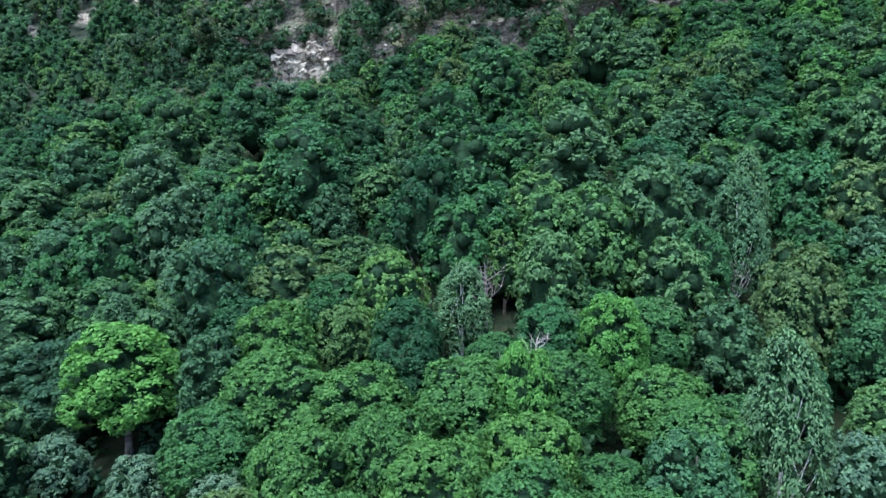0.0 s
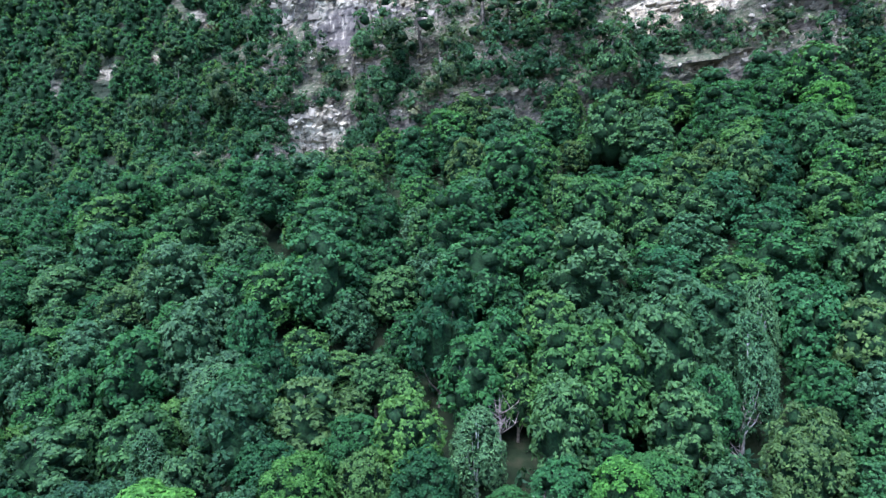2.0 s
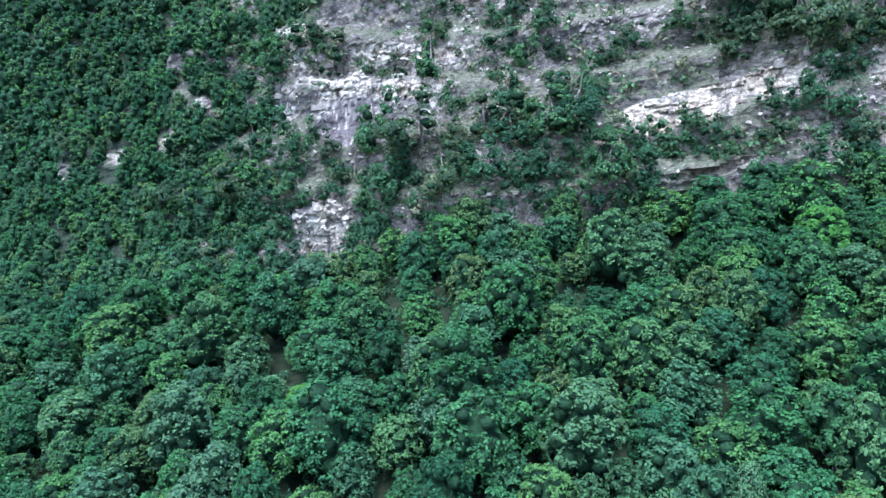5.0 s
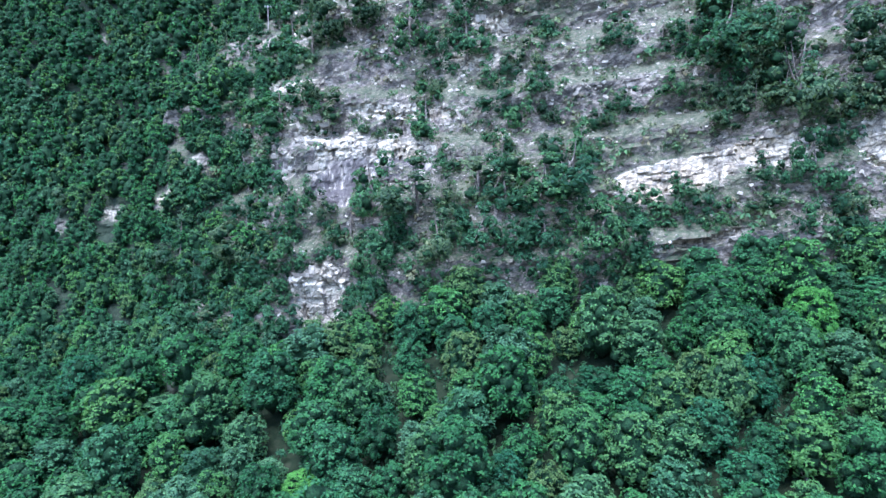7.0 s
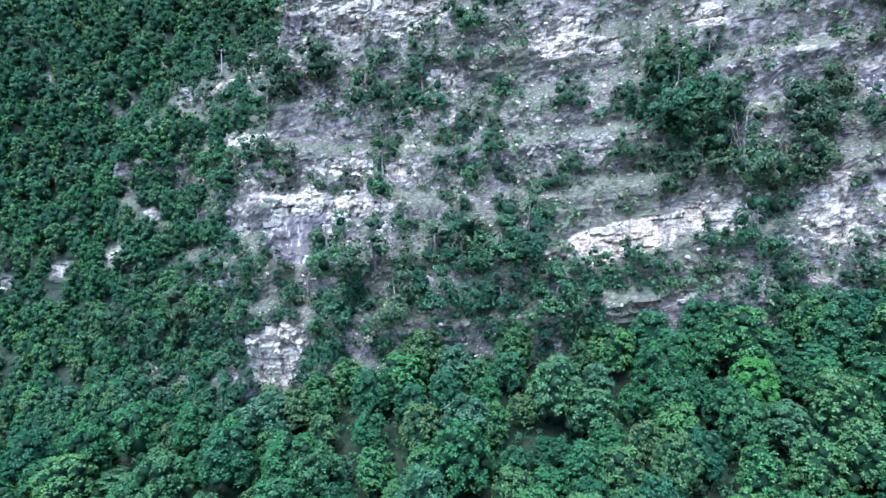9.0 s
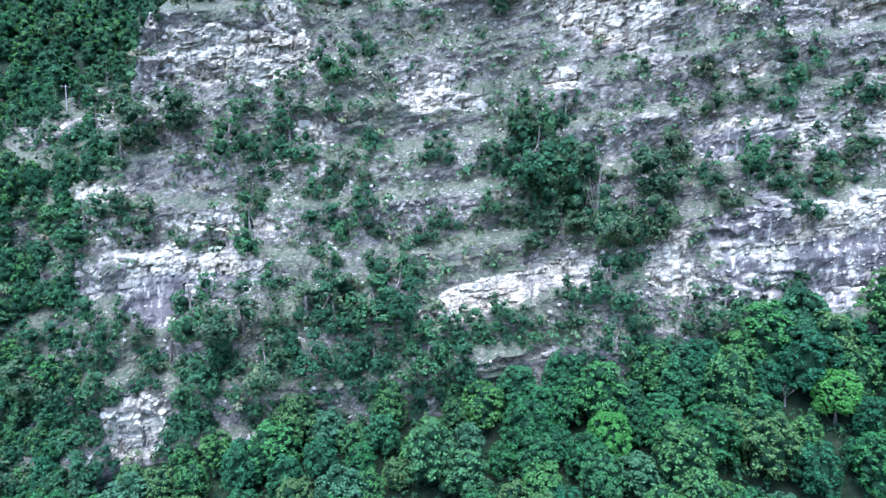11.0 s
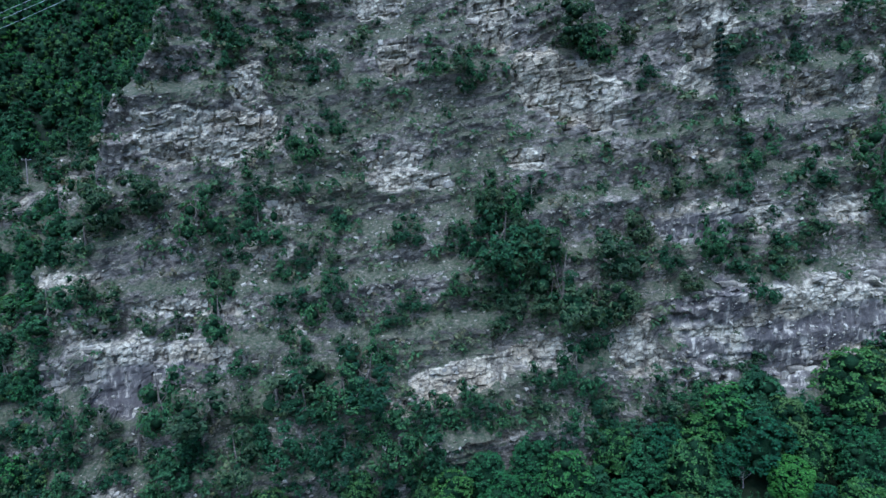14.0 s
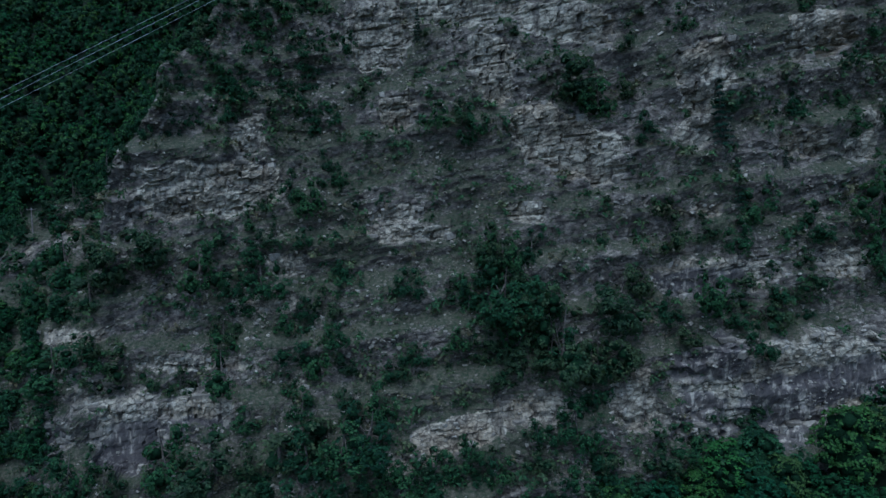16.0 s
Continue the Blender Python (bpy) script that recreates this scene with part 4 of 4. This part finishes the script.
# a dark stand of trees in the hollow of the cliff
rng = np.random.default_rng(52)
for k in range(34):
    x, z = rng.uniform(46, 70), rng.uniform(99, 126)
    if abs(x - 57 + 0.3 * (z - 112)) < 10:
        ledge_tree(x, z, rng.uniform(2.8, 4.6))

# trees along the crest beside the gully
rng = np.random.default_rng(21)
for k in range(52):
    z = 62 + 2.6 * k
    x = float(cliff_edge(np.array(z))) + rng.uniform(-7, 3)
    if z < foot_z(x) + 2:
        continue
    cliff_trees[k % 5].put(x, on_face(x, z) + 0.3, z - 0.6, rng.uniform(0.5, 1.0), rng.uniform(0, 6.28), 0.05, rng.uniform(1.0, 1.4))

rng = np.random.default_rng(12)
ledge_wood = []
for x, z in sow(rng, lambda x, z: z > foot_z(x) + 1, lambda x, z: 2.7 if z - foot_z(x) < 22 and x < 40 else 3.1, (-60, 145, 53, 205)):
    y, b, rocky = on_cliff(x, z)
    y2 = on_face(x, z + 0.8)
    low = 1 - float(ease(4, 20 + 12 * ease(60, 20, x), z - foot_z(x)))
    leafy_spur = max(float(ease(-30, -42, x)), float(ease(147, 156, z) * ease(30, 14, x)))
    if rocky < 0.35 or b > 0.35 or (y2 - y < 0.2 and low + leafy_spur < 0.5):
        continue
    if vnoise(x / 11, z / 8, 30.0) + 0.9 * low + 1.1 * leafy_spur < -0.22 + 0.3 * rng.random():
        continue
    if any((x - a) ** 2 + (z - c) ** 2 < (0.7 * r) ** 2 for a, c, r in ledge_taken):
        continue
    s = rng.uniform(0.4, 1.0)
    if rng.random() < 0.02:
        pines[0].put(x, y + 0.4, z - 0.3, s * 0.8, rng.uniform(0, 6.28))
    elif rng.random() < 0.25 + 0.4 * low + 0.3 * leafy_spur:
        size = 0.55 + 0.5 * s + 0.25 * low
        if max(low, leafy_spur) > 0.3:
            ledge_wood.append((int(rng.integers(4)), Matrix.LocRotScale((x, y + 0.3, z - 0.5), Euler((0.1, 0, rng.uniform(0, 6.28))), (size, size, size))))
        else:
            cliff_trees[rng.integers(5)].put(x, y + 0.3, z - 0.5, size, rng.uniform(0, 6.28), 0.1)
    else:
        shrubs[rng.integers(4)].put(x, y + 0.3, z - 0.5, s, rng.uniform(0, 6.28), 0.12)

ledge_crowns = [broad_crown(np.random.default_rng(165 + k), 3.0, 7.2, 0.2, 20 + 2 * k, 650, 0.47, wild=True)[0] for k in range(4)]
joined_wood("ledge_woodland", ledge_crowns, ledge_wood, "dark green trees crowding the cliff's lower ledges", LEAF_DARK)

# low scrub and grass tufts all over the ledges
rng = np.random.default_rng(31)
tufts = [broad_crown(np.random.default_rng(130 + k), 0.9, 1.1, 0.0, 5, 25, 0.40, False)[0] for k in range(4)]
scrub = []
while len(scrub) < 4400:
    x, z = rng.uniform(-64, 141), rng.uniform(56, 200)
    y, b, rocky = on_cliff(x, z)
    if z < foot_z(x) + 0.5 or rocky < 0.3 or rng.random() < b * 1.1:
        continue
    if vnoise(x / 6, z / 4, 55.0) + 0.4 * rng.random() < -0.1:
        continue
    s = 0.45 + 2.3 * rng.random() ** 2.5
    scrub.append((int(rng.integers(4)), Matrix.LocRotScale((x, y - 0.05, z), Euler((0.4, 0, rng.uniform(0, 6.28))), (s, s, s))))
joined_wood("ledge_scrub", tufts, scrub, "low green and brownish scrub on rock ledges", LEAF_SCRUB)


# ---- loose rock ----
def stone(rng, long, deep, tall, cuts=3):
    """An angular block: a bevelled box with skewed corners."""
    bm = bmesh.new()
    bmesh.ops.create_cube(bm, size=1.0)
    for v in bm.verts:
        v.co = Vector((v.co.x * long, v.co.y * deep, v.co.z * tall)) + Vector(rng.normal(size=3) * (0.10 * long, 0.10 * deep, 0.14 * tall))
    bmesh.ops.bevel(bm, geom=bm.edges[:], offset=0.07 * min(long, deep, tall) + 0.02, segments=1, affect="EDGES")
    bmesh.ops.triangulate(bm, faces=bm.faces[:])
    me = bpy.data.meshes.new("rock_block")
    bm.to_mesh(me)
    bm.free()
    me.materials.append(MAT_STONE)
    return me


rng = np.random.default_rng(41)
blocks = [stone(rng, 1.9, 1.2, 0.7), stone(rng, 1.2, 1.0, 0.9), stone(rng, 2.6, 1.3, 0.6), stone(rng, 0.9, 0.8, 1.5), stone(rng, 1.6, 1.2, 1.1)]
cliff_ob = bpy.data.objects["cliff"]
laid = 0
while laid < 290:
    x, z = rng.uniform(-50, 138), rng.uniform(62, 185)
    y, b, rocky = on_cliff(x, z)
    if z < foot_z(x) + 1 or rocky < 0.6 or not 0.12 < b < 0.98:
        continue
    ob = new("rock_block", blocks[int(rng.integers(5))])
    ob.parent = cliff_ob
    s = rng.uniform(0.6, 1.5)
    ob.matrix_basis = Matrix.LocRotScale((x, y + 0.42 * s, z), Euler((rng.uniform(-0.1, 0.1), rng.uniform(-0.08, 0.08) - 0.1 * (x > 20), rng.uniform(-0.35, 0.35))), (s, s, s))
    laid += 1

# pale stones lying on the ledges
verts, faces, base = [], [], 0
cube = np.array([(a, b, c) for a in (-0.5, 0.5) for b in (-0.5, 0.5) for c in (-0.5, 0.5)])
cube_faces = np.array([0, 1, 3, 2, 4, 6, 7, 5, 0, 4, 5, 1, 2, 3, 7, 6, 0, 2, 6, 4, 1, 5, 7, 3])
while base < 8 * 7500:
    x, z = rng.uniform(-50, 140), rng.uniform(58, 190)
    y, b, rocky = on_cliff(x, z)
    if z < foot_z(x) + 0.5 or rocky < 0.5 or vnoise(x / 9, z / 6, 77.0) + 0.5 * rng.random() < 0.0:
        continue
    size = 0.16 + 0.5 * rng.random() ** 3
    turn = np.array(Euler(rng.uniform(-0.6, 0.6, 3)).to_matrix())
    corners = (cube + rng.normal(size=(8, 3)) * 0.13) * (size * rng.uniform(0.8, 2.0), size, size * rng.uniform(0.6, 1.1))
    verts.append(corners @ turn.T + np.array((x, y - 0.05, z)))
    faces.append(cube_faces + base)
    base += 8
tagged(new("scree", raw_mesh("scree", np.concatenate(verts), np.concatenate(faces), 4, MAT_STONE)), "small pale stones scattered over the ledges", "stones", kind="stuff")

# ---- the power line ----
def utility_pole(x, y, z, height, turn, label):
    """A round wooden pole with a cross-arm and three insulators."""
    root = new("utility_pole")
    root.matrix_basis = pose(x, y, z, 0, 0, turn)
    tagged(root, label, "pole")
    v, f = tube([(0, 0, -1.0), (0, 0, height * 0.5), (0, 0, height)], [0.17, 0.15, 0.12], 10)
    part("post", raw_mesh("post", v, f, 4, MAT_DEAD, True), root)
    bm = bmesh.new()
    bmesh.ops.create_cube(bm, size=1.0)
    bmesh.ops.scale(bm, vec=(1.9, 0.12, 0.14), verts=bm.verts)
    bmesh.ops.translate(bm, vec=(0, -0.18, height - 0.45), verts=bm.verts)
    bmesh.ops.bevel(bm, geom=bm.edges[:], offset=0.015, segments=1, affect="EDGES")
    me = bpy.data.meshes.new("crossarm")
    bm.to_mesh(me)
    bm.free()
    me.materials.append(MAT_DEAD)
    part("crossarm", me, root)
    for dx in (-0.85, 0.0, 0.85):
        base = height - 0.38
        v, f = tube([(dx, -0.18, base), (dx, -0.18, base + 0.06), (dx, -0.18, base + 0.12), (dx, -0.18, base + 0.2)], [0.05, 0.08, 0.05, 0.03], 8)
        part("insulator", raw_mesh("insulator", v, f, 4, MAT_METAL, True), root)
    return root


utility_pole(-51.6, on_face(-51.6, 128.5) + 0.2, 128.2, 8.0, 20, "bare wooden utility pole standing on the rocky spur")
line_start, line_run = np.array((-37.7, 126.8, 156.8)), np.array((30.8, 14.0, 20.6))
for shift_x, shift_z in ((0.0, 2.3), (0.3, 1.4), (0.8, 0.3)):
    first = line_start + (shift_x, 0, shift_z) - line_run * 5.4
    run = [first + line_run * 7.5 * s - np.array((0, 0, 1.5 * math.sin(math.pi * s))) for s in np.linspace(0, 1, 25)]
    v, f = tube(run, [0.02] * 25, 5)
    tagged(new("power_cable", raw_mesh("power_cable", v, f, 4, MAT_METAL, True)), "thin pale overhead power cable strung up the mountainside", "cable", "cables of the power line")
foot_at = line_start - line_run * 5.4
utility_pole(float(foot_at[0]), float(foot_at[1]), float(foot_at[2]) - 9.6, 10.0, 25, "wooden utility pole at the lower end of the line")

for kind in near_broad + chestnuts + mid_broad + dark_broad + lime_broad + birches + silvers + cliff_trees + shrubs + pines:
    kind.plant()
